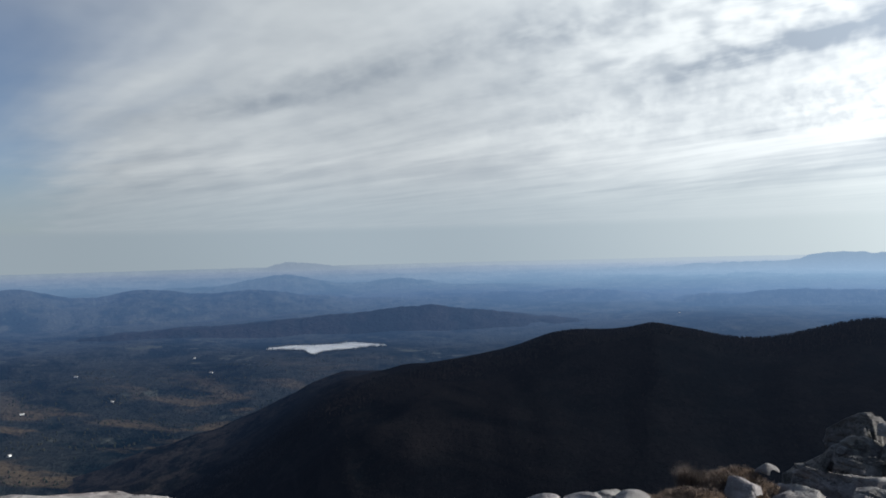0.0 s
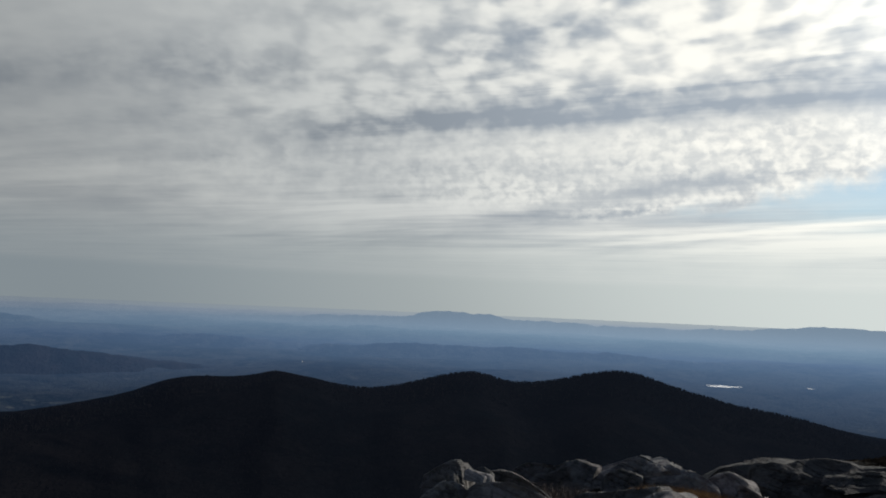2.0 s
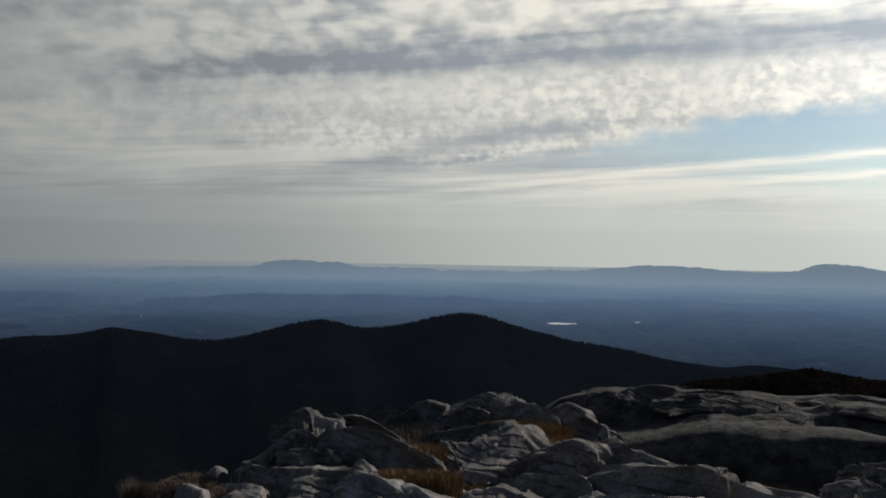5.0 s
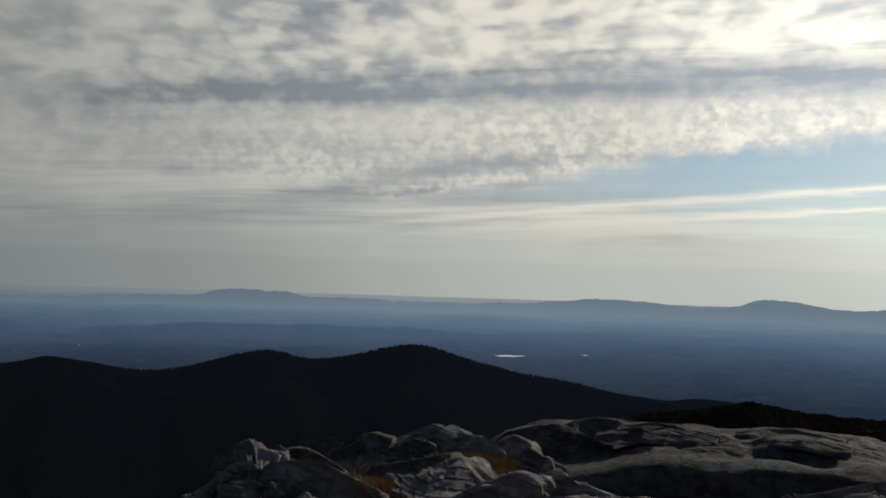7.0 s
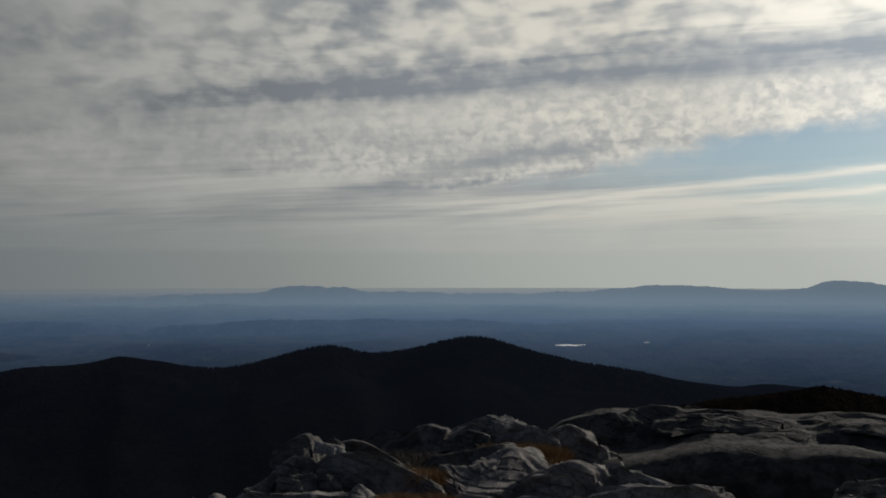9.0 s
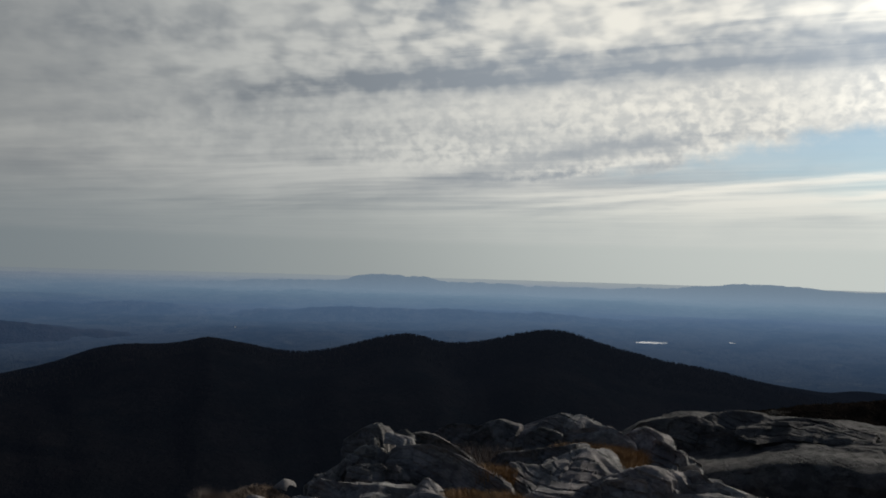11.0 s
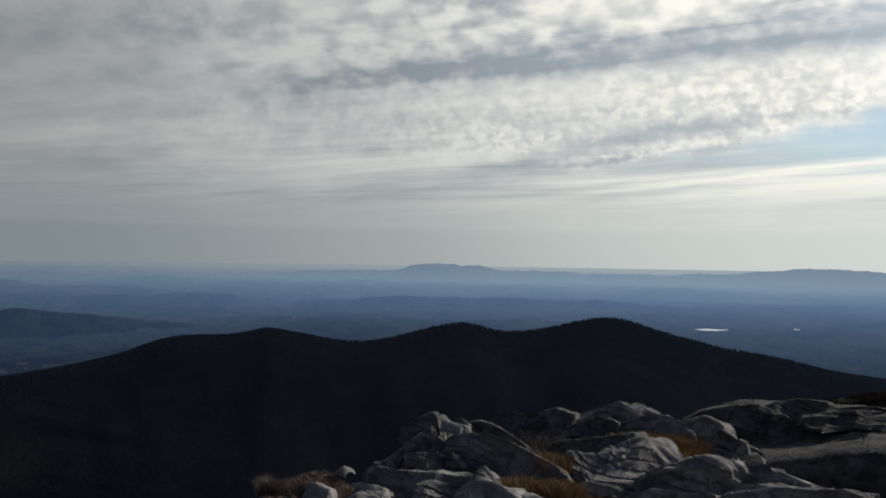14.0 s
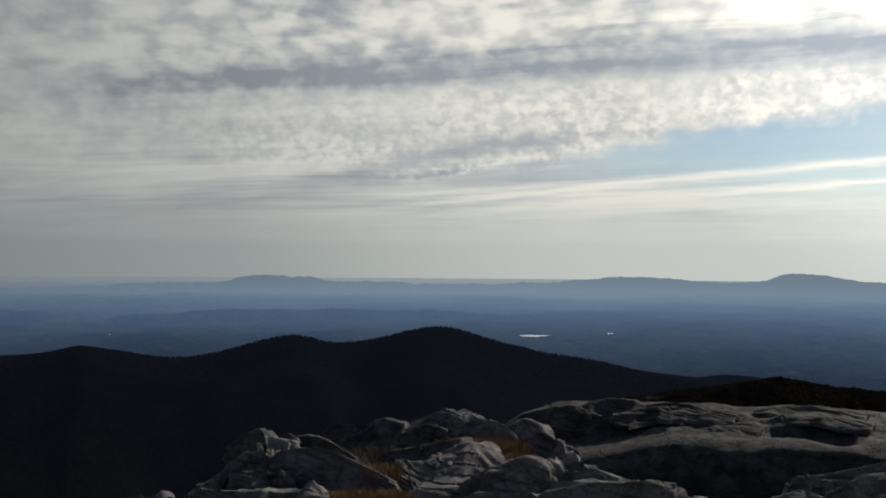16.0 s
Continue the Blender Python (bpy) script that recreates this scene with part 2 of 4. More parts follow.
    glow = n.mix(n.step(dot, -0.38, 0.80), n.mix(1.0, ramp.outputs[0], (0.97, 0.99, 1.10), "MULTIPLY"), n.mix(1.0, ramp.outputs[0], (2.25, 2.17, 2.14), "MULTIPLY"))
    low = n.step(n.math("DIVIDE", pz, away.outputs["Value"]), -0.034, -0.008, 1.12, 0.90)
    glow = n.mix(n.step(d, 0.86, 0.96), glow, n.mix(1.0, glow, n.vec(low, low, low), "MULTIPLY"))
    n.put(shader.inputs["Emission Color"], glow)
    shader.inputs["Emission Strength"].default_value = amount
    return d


def land(name, forest, bare, field, field_amount, size, hazy, low=None):
    """Woods, bare woods and fields. hazy: how strongly haze is painted on as emission."""
    m, n = material(name)
    p = place(n)
    flat = n.scale(p, (1.0, 1.0, 0.6))
    broad = n.noise(flat, 0.0021 * size, 5.0, 0.6, 0.5)
    mid = n.noise(flat, 0.011 * size, 5.0, 0.65)
    fine = n.noise(flat, 0.055 * size, 3.0, 0.7)
    c = n.mix(n.step(n.lin((0.55, broad), (0.45, mid)), 0.40, 0.58), forest, bare)
    c = n.mix(n.step(fine, 0.30, 0.72), n.mix(1.0, c, (0.58, 0.60, 0.62), "MULTIPLY"), c)
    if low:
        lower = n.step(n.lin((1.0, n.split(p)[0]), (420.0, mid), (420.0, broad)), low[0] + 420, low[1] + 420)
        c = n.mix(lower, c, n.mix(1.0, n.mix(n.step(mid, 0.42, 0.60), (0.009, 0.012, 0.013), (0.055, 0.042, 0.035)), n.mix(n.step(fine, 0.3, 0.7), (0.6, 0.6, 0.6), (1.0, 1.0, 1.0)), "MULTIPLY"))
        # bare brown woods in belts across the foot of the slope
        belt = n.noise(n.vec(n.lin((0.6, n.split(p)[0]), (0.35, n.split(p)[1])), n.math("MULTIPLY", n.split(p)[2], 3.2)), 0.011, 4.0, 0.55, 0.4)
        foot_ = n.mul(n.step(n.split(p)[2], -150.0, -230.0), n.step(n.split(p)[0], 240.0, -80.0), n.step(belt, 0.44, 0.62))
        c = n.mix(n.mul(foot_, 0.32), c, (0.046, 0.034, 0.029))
    if field_amount:
        patch = n.mul(n.step(n.noise(p, 0.0045 * size, 4.0, 0.6), 0.65 - field_amount, 0.72 - field_amount), n.step(mid, 0.42, 0.58))
        away = n.add("ShaderNodeVectorMath", operation="LENGTH")
        n.put(away.inputs[0], p)
        near = n.mul(n.step(away.outputs["Value"], 2700.0, 2000.0), n.step(n.noise(n.scale(p, (0.7, 1.6, 1.0)), 0.0055, 5.0, 0.6, 0.4), 0.48, 0.62), n.step(fine, 0.25, 0.5, 0.4, 1.0))
        c = n.mix(n.mul(near, 0.62), c, (0.175, 0.112, 0.062))
        patch = n.mul(patch, n.step(away.outputs["Value"], 3300.0, 2600.0, 0.35, 1.0))
        c = n.mix(patch, c, field)
    height = n.lin((1.0, fine), (1.5, mid))
    b = finish(n, c, 1.0, n.bump(height, 0.8, 3.0 if low else 9.0), 0.0)
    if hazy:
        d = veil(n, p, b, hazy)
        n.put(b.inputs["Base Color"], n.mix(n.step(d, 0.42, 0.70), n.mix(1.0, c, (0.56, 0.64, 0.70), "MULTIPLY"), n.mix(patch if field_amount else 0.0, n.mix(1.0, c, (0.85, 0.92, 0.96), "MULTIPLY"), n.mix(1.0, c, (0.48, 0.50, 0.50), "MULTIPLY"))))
    return m


LAND_NEAR = land("slope_woods", (0.016, 0.022, 0.014), (0.040, 0.031, 0.025), (0.10, 0.08, 0.05), 0.0, 3.0, 0.0)
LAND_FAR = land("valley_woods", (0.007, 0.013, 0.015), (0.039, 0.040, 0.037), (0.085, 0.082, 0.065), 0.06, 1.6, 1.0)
# near-black ridge colours: the shade beneath its trees is put in here
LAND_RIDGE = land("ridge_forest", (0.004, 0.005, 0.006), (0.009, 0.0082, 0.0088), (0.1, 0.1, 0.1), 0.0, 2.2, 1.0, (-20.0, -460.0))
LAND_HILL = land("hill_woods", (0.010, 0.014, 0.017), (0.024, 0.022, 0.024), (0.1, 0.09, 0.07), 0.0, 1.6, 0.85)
LAND_SHOULDER = land("scrub", (0.010, 0.009, 0.008), (0.021, 0.017, 0.014), (0.10, 0.095, 0.085), 0.08, 14.0, 0.0)


def soil():
    """Bare summit ground: worn bedrock with soil and litter in its hollows."""
    m, n = material("soil_and_litter")
    p = place(n)
    a = n.noise(p, 3.0, 6.0, 0.65)
    b = n.noise(p, 22.0, 4.0, 0.7)
    bare = n.step(n.noise(p, 0.8, 6.0, 0.62, 0.6), 0.44, 0.52)
    joint = n.step(n.math("ABSOLUTE", n.math("SUBTRACT", n.noise(n.scale(p, (1.0, 1.7, 1.0)), 0.9, 4.0, 0.55), 0.5)), 0.0, 0.012)
    c = n.mix(n.step(a, 0.35, 0.65), (0.018, 0.015, 0.012), (0.065, 0.046, 0.026))
    c = n.mix(n.step(b, 0.4, 0.7), c, (0.03, 0.026, 0.022))
    rock = n.mix(n.step(a, 0.3, 0.7), (0.13, 0.125, 0.118), (0.27, 0.26, 0.24))
    rock = n.mix(n.mul(n.step(b, 0.45, 0.65), 0.5), rock, (0.09, 0.09, 0.086))
    rock = n.mix(joint, (0.03, 0.028, 0.025), rock)
    c = n.mix(bare, c, rock)
    finish(n, c, 0.93, n.bump(n.lin((1.0, b), (1.0, a), (0.8, bare), (0.5, joint)), 0.9, 0.06), 0.15)
    return m


SOIL = soil()


def simple(name, dark_colour, light_colour, scale, rough=0.85, specular=0.2, hazy=0.0, single=0.5):
    m, n = material(name)
    f = n.noise(place(n), scale, 4.0, 0.6)
    info = n.add("ShaderNodeNewGeometry").outputs["Random Per Island"]
    f = n.step(f, 0.3, 0.7)
    c = n.mix(n.lin((1.0 - single, f), (single, info)), dark_colour, light_colour)
    b = finish(n, c, rough, None, specular)
    # haze before far trees, painted as emission on their needles
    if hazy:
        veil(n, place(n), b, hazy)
    return m


DRY_GRASS = simple("dry_grass", (0.11, 0.064, 0.030), (0.34, 0.205, 0.095), 6.0)
HEATH = simple("heath", (0.070, 0.052, 0.043), (0.21, 0.155, 0.118), 6.0)
TURF = simple("turf", (0.035, 0.026, 0.020), (0.12, 0.082, 0.055), 9.0, 0.95, 0.05)
TWIG = simple("twigs", (0.070, 0.057, 0.050), (0.165, 0.128, 0.108), 8.0)
NEEDLES = simple("needles", (0.009, 0.009, 0.008), (0.019, 0.017, 0.014), 0.3, 0.95, 0.05)
# ridge needles kept near black to match the ridge's painted shade
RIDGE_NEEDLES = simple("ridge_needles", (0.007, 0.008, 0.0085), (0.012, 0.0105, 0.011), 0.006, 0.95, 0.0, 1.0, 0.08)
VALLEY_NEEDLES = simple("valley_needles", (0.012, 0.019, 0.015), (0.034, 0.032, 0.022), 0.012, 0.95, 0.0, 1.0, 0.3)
BARK = simple("bark", (0.03, 0.025, 0.02), (0.07, 0.06, 0.05), 20.0)
ROOFING = simple("roofing", (0.10, 0.10, 0.11), (0.22, 0.21, 0.20), 0.2)
PAINT = simple("pale_paint", (0.6, 0.6, 0.58), (0.8, 0.8, 0.78), 0.1)


def water():
    m, n = material("lake_water")
    # pale, part-metal base lifts the sky's reflection above what water gives
    b = finish(n, (0.80, 0.82, 0.85), 0.25, n.bump(n.noise(place(n), 0.6, 3.0), 0.15, 0.2), 0.5, 0.6)
    b.inputs["IOR"].default_value = 1.33
    return m


WATER = water()


# ---- mesh helpers ----
def hashed(ix, iy, seed):
    h = (ix * 374761393 + iy * 668265263 + seed * 982451653) & 0xFFFFFFFF
    h = ((h ^ (h >> 13)) * 1274126177) & 0xFFFFFFFF
    return ((h ^ (h >> 16)) & 0xFFFF) / 65535.0


def value_noise(x, y, seed=0):
    x, y = np.asarray(x, float), np.asarray(y, float)
    ix, iy = np.floor(x).astype(np.int64), np.floor(y).astype(np.int64)
    fx, fy = x - ix, y - iy
    fx, fy = fx * fx * (3 - 2 * fx), fy * fy * (3 - 2 * fy)
    a, b = hashed(ix, iy, seed), hashed(ix + 1, iy, seed)
    c, d = hashed(ix, iy + 1, seed), hashed(ix + 1, iy + 1, seed)
    return (a * (1 - fx) + b * fx) * (1 - fy) + (c * (1 - fx) + d * fx) * fy - 0.5


def fbm(x, y, octaves=4, seed=0, gain=0.5):
    total, size = 0.0, 1.0
    for i in range(octaves):
        total = total + size * value_noise(x * 2 ** i, y * 2 ** i, seed + i)
        size *= gain
    return total


def from_arrays(name, verts, faces, mats, smooth=True, index=None):
    mesh = bpy.data.meshes.new(name)
    mesh.from_pydata(np.asarray(verts).tolist(), [], np.asarray(faces).tolist() if not isinstance(faces, list) else faces)
    for m in mats:
        mesh.materials.append(m)
    if smooth:
        mesh.polygons.foreach_set("use_smooth", [True] * len(mesh.polygons))
    if index is not None:
        mesh.polygons.foreach_set("material_index", np.asarray(index, dtype=np.int32))
    mesh.update()
    return mesh


def grid_faces(rows, cols, wrap=False):
    i, j = np.meshgrid(np.arange(rows - 1), np.arange(cols if wrap else cols - 1), indexing="ij")
    j2 = (j + 1) % cols
    return np.stack([i * cols + j, i * cols + j2, (i + 1) * cols + j2, (i + 1) * cols + j], -1).reshape(-1, 4)


def part(name, mesh, parent, label=""):
    ob = new(name, mesh)
    ob.parent = parent
    return tagged(ob, label)


NEAR = 1500.0


def drawn_in(r):
    """Land past 1.5 km is drawn in towards the eye along the lines of sight, so that the horizon stays within five kilometres."""
    r = np.asarray(r, float)
    return np.where(r < NEAR, r, NEAR + 3400.0 * (1 - np.exp(-np.maximum(r - NEAR, 0) / 7000.0)))


def polar(az, r, z):
    """Bearing in degrees, true distance and height to a place in the scene."""
    by = drawn_in(r) / np.maximum(r, 1e-6)
    a = np.radians(az)
    return np.stack([np.sin(a) * r * by, np.cos(a) * r * by, z * by], -1)


def curve_drop(r):
    return r * r / 1.48e7


LAKE_Z = -322.0


# ---- the ground, one sheet from the summit to the horizon ----
def ground_height(az, r):
    a = np.radians(az)
    x, y = np.sin(a) * r, np.cos(a) * r
    top = -1.62 - (0.128 + 0.075 * np.clip((az - 20) / 7, 0, 1)) * np.maximum(r - 3.0, 0) + 0.25 * fbm(x * 0.35, y * 0.35, 4, 11) * np.clip(r / 4, 0, 1)
    top = top - 0.30 * np.exp(-((az - 20) / 8.0) ** 2) * np.clip((r - 4.0) / 1.5, 0, 1)
    edge_r = np.interp(az, (-180, -60, 12, 18, 24, 36, 50, 100, 180), (14.0, 5.2, 5.2, 7.5, 9.6, 12.5, 17.0, 17.0, 14.0))
    slope = -1.62 - (0.128 + 0.075 * np.clip((az - 20) / 7, 0, 1)) * (edge_r - 3) - 0.55 * (r - edge_r)
    steep = np.where(r > edge_r, np.minimum(top, slope), top)
    floor = -548.0 + 60 * fbm(x / 2600, y / 2600, 4, 21) * np.clip(r / 6000, 0, 1) + 34 * fbm(x / 700, y / 700, 3, 27)
    basin = np.exp(-((az + 8.7) / 6.2) ** 6) * np.exp(-((r - 4800) / 950) ** 6)
    floor = floor * (1 - basin) + basin * (LAKE_Z - 2.5) * r / drawn_in(r)
    ponds = np.exp(-((az - 49.5) / 5.0) ** 6) * np.exp(-((r - 6650) / 850) ** 6) + np.exp(-((az + 30.2) / 1.5) ** 6) * np.exp(-((r - 7830) / 500) ** 6)
    floor = floor * (1 - ponds) - 551.0 * ponds
    fall = -2.0 - 0.45 * np.minimum(r - edge_r, 300) - 0.30 * np.maximum(np.minimum(r, 2600) - 300, 0) + 25 * fbm(x / 160, y / 160, 4, 5) * np.clip((r - 60) / 300, 0, 1)
    z = np.where(r < 60, steep, np.maximum(np.minimum(fall, slope), floor))
    mixed = np.where(r > 900, np.logaddexp(fall / 40, floor / 40) * 40, z)
    return mixed - curve_drop(r)


az_list = np.concatenate([np.arange(-40, 85, 0.25), np.arange(85, 320, 2.5)])
r_list = np.concatenate([[0.001], np.arange(0.5, 22, 0.3), np.geomspace(22, 1500, 90), np.geomspace(1530, 90000, 150)])
AZ, RR = np.meshgrid(az_list, r_list)
ZZ = ground_height(AZ, RR)
faces = grid_faces(len(r_list), len(az_list), wrap=True)
ring = np.repeat(np.arange(len(r_list) - 1), len(az_list))
index = np.where(r_list[ring] < 26, 0, np.where(r_list[ring] < 1400, 1, 2))
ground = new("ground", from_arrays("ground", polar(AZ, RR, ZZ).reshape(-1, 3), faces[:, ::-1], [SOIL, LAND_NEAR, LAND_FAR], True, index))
tagged(ground, "rocky summit soil falling to wooded slopes and a broad hazy valley", "ground", kind="structure")


# ---- ridges and hills ----
def bells(az, *peaks):
    """A crest: the sum of rounded summits (bearing, rise, half width left, half width right)."""
    total = 0.0
    for at, rise, left, right in peaks:
        d = az - at
        w = np.where(d < 0, left, right)
        total = total + rise * np.exp(-(d / w) ** 2)
    return total


def hill(name, label, az0, az1, distance, crest, near_width, far_width, foot, mat, rough=0.0, step=0.12, lumps=0.0, category="hill", seed=3, uneven=1.0, spurs=0.0):
    """A long hill: its crest's bearing and elevation (degrees), its distance, and the widths of its two flanks."""
    az = np.arange(az0, az1 + step / 2, step)
    s = np.concatenate([np.linspace(-1, -0.25, 26), np.linspace(-0.23, 0.2, 30), np.linspace(0.25, 1, 12)])
    A, S = np.meshgrid(az, s)
    R0 = distance(A) if callable(distance) else distance + 0 * A
    line = crest(A + spurs * np.minimum(S, 0) * fbm(A * 0.16 + 3 + 1.1 * S, S * 2.2, 3, 61)) + uneven * (0.15 * fbm(A * 0.7 + seed * 5.1, 0 * A, 2, seed + 40) + 0.06 * fbm(A * 3.1 + seed, 0 * A, 3, seed + 50))
    top = np.tan(np.radians(line)) * R0
    foot = np.minimum(foot, top - 70)
    R = R0 + np.where(S < 0, S * near_width, S * far_width)
    side = np.abs(S) ** 1.25
    shape = 1 - side
    z = foot + (top - foot) * shape
    x, y = np.sin(np.radians(A)) * R, np.cos(np.radians(A)) * R
    z = z + rough * fbm(x / (rough * 9 + 1), y / (rough * 9 + 1), 4, seed) * np.clip(np.abs(S) * 5, 0.06, 1)
    z = z + lumps * fbm(x / (lumps * 2.2 + 1), y / (lumps * 2.2 + 1), 2, seed + 9)
    ob = new(name, from_arrays(name, polar(A, R, z).reshape(-1, 3), grid_faces(len(s), len(az))[:, ::-1], [mat]))
    return tagged(ob, label, category), (A, R, z, S)


def ridge_crest(az):
    base = 0.0
    for shift in (-2.0, -1.0, 0.0, 1.0, 2.0):
        base = base + 0.2 * np.interp(az + shift, (-36, -24, -18, -14.1, -12.5, -10, -7.7, -3, 0, 4, 50, 56, 64, 90), (-20.0, -17.8, -15.6, -13.7, -12.7, -11.0, -9.8, -8.6, -8.0, -7.65, -7.7, -8.05, -8.35, -9.5))
    return base + bells(az, (9.29, 1.60, 3.84, 3.73), (15.30, 1.84, 3.48, 5.26), (15.1, 0.15, 0.9, 1.1), (23.46, 0.72, 5.38, 3.29), (29.14, 2.64, 4.77, 3.30), (34.19, 1.45, 2.93, 4.24), (40.33, 3.17, 4.83, 4.90), (46.92, 1.24, 3.61, 8.4), (51.5, 0.26, 3.5, 4.0))


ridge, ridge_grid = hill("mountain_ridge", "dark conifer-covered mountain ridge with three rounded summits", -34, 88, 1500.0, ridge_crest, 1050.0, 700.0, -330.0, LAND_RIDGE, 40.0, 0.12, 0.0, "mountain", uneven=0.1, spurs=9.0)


def shoulder_crest(az):
    base = np.interp(az, (50, 58, 63, 72, 78, 92), (-9.8, -8.2, -7.38, -7.6, -7.9, -9.0))
    return base + bells(az, (64.2, 0.22, 1.6, 2.0))


shoulder, shoulder_grid = hill("mountain_shoulder", "scrub-covered brown rocky shoulder of the mountain", 48, 92, 300.0, shoulder_crest, 150.0, 160.0, -95.0, LAND_SHOULDER, 5.0, 0.1, 0.9, "mountain shoulder", uneven=0.6)

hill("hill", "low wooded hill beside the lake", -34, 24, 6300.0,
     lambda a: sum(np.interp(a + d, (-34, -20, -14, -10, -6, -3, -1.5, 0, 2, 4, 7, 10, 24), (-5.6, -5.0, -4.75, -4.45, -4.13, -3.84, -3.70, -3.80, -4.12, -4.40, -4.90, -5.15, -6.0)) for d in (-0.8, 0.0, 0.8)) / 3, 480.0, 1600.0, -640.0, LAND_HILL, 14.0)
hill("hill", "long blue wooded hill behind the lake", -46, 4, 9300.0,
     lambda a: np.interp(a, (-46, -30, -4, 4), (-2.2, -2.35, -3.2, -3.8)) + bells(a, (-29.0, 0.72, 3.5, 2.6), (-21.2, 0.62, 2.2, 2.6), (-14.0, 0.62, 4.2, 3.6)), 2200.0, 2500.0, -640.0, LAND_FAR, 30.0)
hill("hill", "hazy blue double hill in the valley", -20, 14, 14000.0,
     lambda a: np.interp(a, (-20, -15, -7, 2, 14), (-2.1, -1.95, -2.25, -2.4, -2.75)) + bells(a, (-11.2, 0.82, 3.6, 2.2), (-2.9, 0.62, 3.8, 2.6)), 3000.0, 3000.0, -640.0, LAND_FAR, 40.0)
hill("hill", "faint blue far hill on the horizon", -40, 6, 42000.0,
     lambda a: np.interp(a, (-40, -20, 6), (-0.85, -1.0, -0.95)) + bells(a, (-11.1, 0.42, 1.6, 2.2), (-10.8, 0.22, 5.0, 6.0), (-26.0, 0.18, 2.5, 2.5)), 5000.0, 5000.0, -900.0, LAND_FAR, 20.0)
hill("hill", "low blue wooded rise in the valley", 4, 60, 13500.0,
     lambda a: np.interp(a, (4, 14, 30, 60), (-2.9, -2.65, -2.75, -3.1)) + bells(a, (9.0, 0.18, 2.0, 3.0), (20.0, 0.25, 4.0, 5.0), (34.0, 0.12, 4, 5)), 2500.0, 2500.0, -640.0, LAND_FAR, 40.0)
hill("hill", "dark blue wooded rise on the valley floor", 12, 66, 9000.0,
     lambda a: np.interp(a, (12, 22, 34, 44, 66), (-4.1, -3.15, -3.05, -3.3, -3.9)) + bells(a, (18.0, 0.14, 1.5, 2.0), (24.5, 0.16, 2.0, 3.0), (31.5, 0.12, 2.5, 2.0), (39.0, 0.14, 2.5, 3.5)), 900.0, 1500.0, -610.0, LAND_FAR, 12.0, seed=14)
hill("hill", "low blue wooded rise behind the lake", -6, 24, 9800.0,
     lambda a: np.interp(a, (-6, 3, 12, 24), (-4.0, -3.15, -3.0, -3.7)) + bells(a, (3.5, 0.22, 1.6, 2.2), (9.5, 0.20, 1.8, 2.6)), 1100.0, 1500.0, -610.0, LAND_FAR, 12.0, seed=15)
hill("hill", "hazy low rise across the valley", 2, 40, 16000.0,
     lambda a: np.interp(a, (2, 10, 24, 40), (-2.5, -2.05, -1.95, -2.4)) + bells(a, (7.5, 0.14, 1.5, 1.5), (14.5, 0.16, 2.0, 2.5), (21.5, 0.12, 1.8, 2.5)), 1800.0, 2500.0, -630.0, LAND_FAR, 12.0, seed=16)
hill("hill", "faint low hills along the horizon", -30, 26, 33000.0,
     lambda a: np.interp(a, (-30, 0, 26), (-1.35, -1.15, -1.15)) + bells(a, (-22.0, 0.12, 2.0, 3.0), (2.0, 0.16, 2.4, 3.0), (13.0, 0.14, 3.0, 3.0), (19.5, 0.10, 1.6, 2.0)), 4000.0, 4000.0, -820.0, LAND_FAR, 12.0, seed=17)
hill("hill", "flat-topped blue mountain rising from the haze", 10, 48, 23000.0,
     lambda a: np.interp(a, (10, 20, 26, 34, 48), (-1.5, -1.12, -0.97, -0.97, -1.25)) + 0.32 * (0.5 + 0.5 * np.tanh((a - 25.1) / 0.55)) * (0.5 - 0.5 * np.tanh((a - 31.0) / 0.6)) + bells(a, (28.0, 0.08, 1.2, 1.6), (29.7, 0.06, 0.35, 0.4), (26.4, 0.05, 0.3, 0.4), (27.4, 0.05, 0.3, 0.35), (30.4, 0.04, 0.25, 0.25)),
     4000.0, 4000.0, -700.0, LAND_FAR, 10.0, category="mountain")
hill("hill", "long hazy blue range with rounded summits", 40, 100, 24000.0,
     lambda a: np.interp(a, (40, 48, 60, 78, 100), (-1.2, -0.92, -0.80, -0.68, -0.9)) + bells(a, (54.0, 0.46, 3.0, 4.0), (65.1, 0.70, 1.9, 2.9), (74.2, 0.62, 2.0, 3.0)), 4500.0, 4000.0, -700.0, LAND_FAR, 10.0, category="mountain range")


# ---- lakes ----
def lake(name, label, az, el, half_az, half_el, seed, lobes):
    """A small lake: an uneven outline on the valley floor."""
    turn = np.linspace(0, 2 * np.pi, 120, endpoint=False)
    wave = 1 + lobes * fbm(np.cos(turn) * 2.2 + 5, np.sin(turn) * 2.2 + 5, 4, seed) * 2
    pts = []
    for q in (0.0, 0.5, 1.0):
        a = az + half_az * q * wave * np.sign(np.cos(turn)) * np.abs(np.cos(turn)) ** 0.8
        e = el + half_el * q * wave * np.sin(turn) - 0.10 * half_el * np.cos(turn)
        r = 545.0 / np.tan(np.radians(-e))
        pts.append(polar(a, r, -545.0 + 0 * r - curve_drop(r)))
    ob = new(name, from_arrays(name, np.concatenate(pts), grid_faces(3, 120, wrap=True), [WATER]))
    return tagged(ob, label, "lake")


def shores(f):
    """The far and the near shore of the large lake, as elevations along its length (0 to 1)."""
    close = np.sin(np.pi * np.clip(f, 0, 1)) ** 0.35
    jag = 0.10 * fbm(f * 23, f * 0 + 3, 3, 15) + 0.05 * fbm(f * 90, f * 0 + 8, 2, 16)
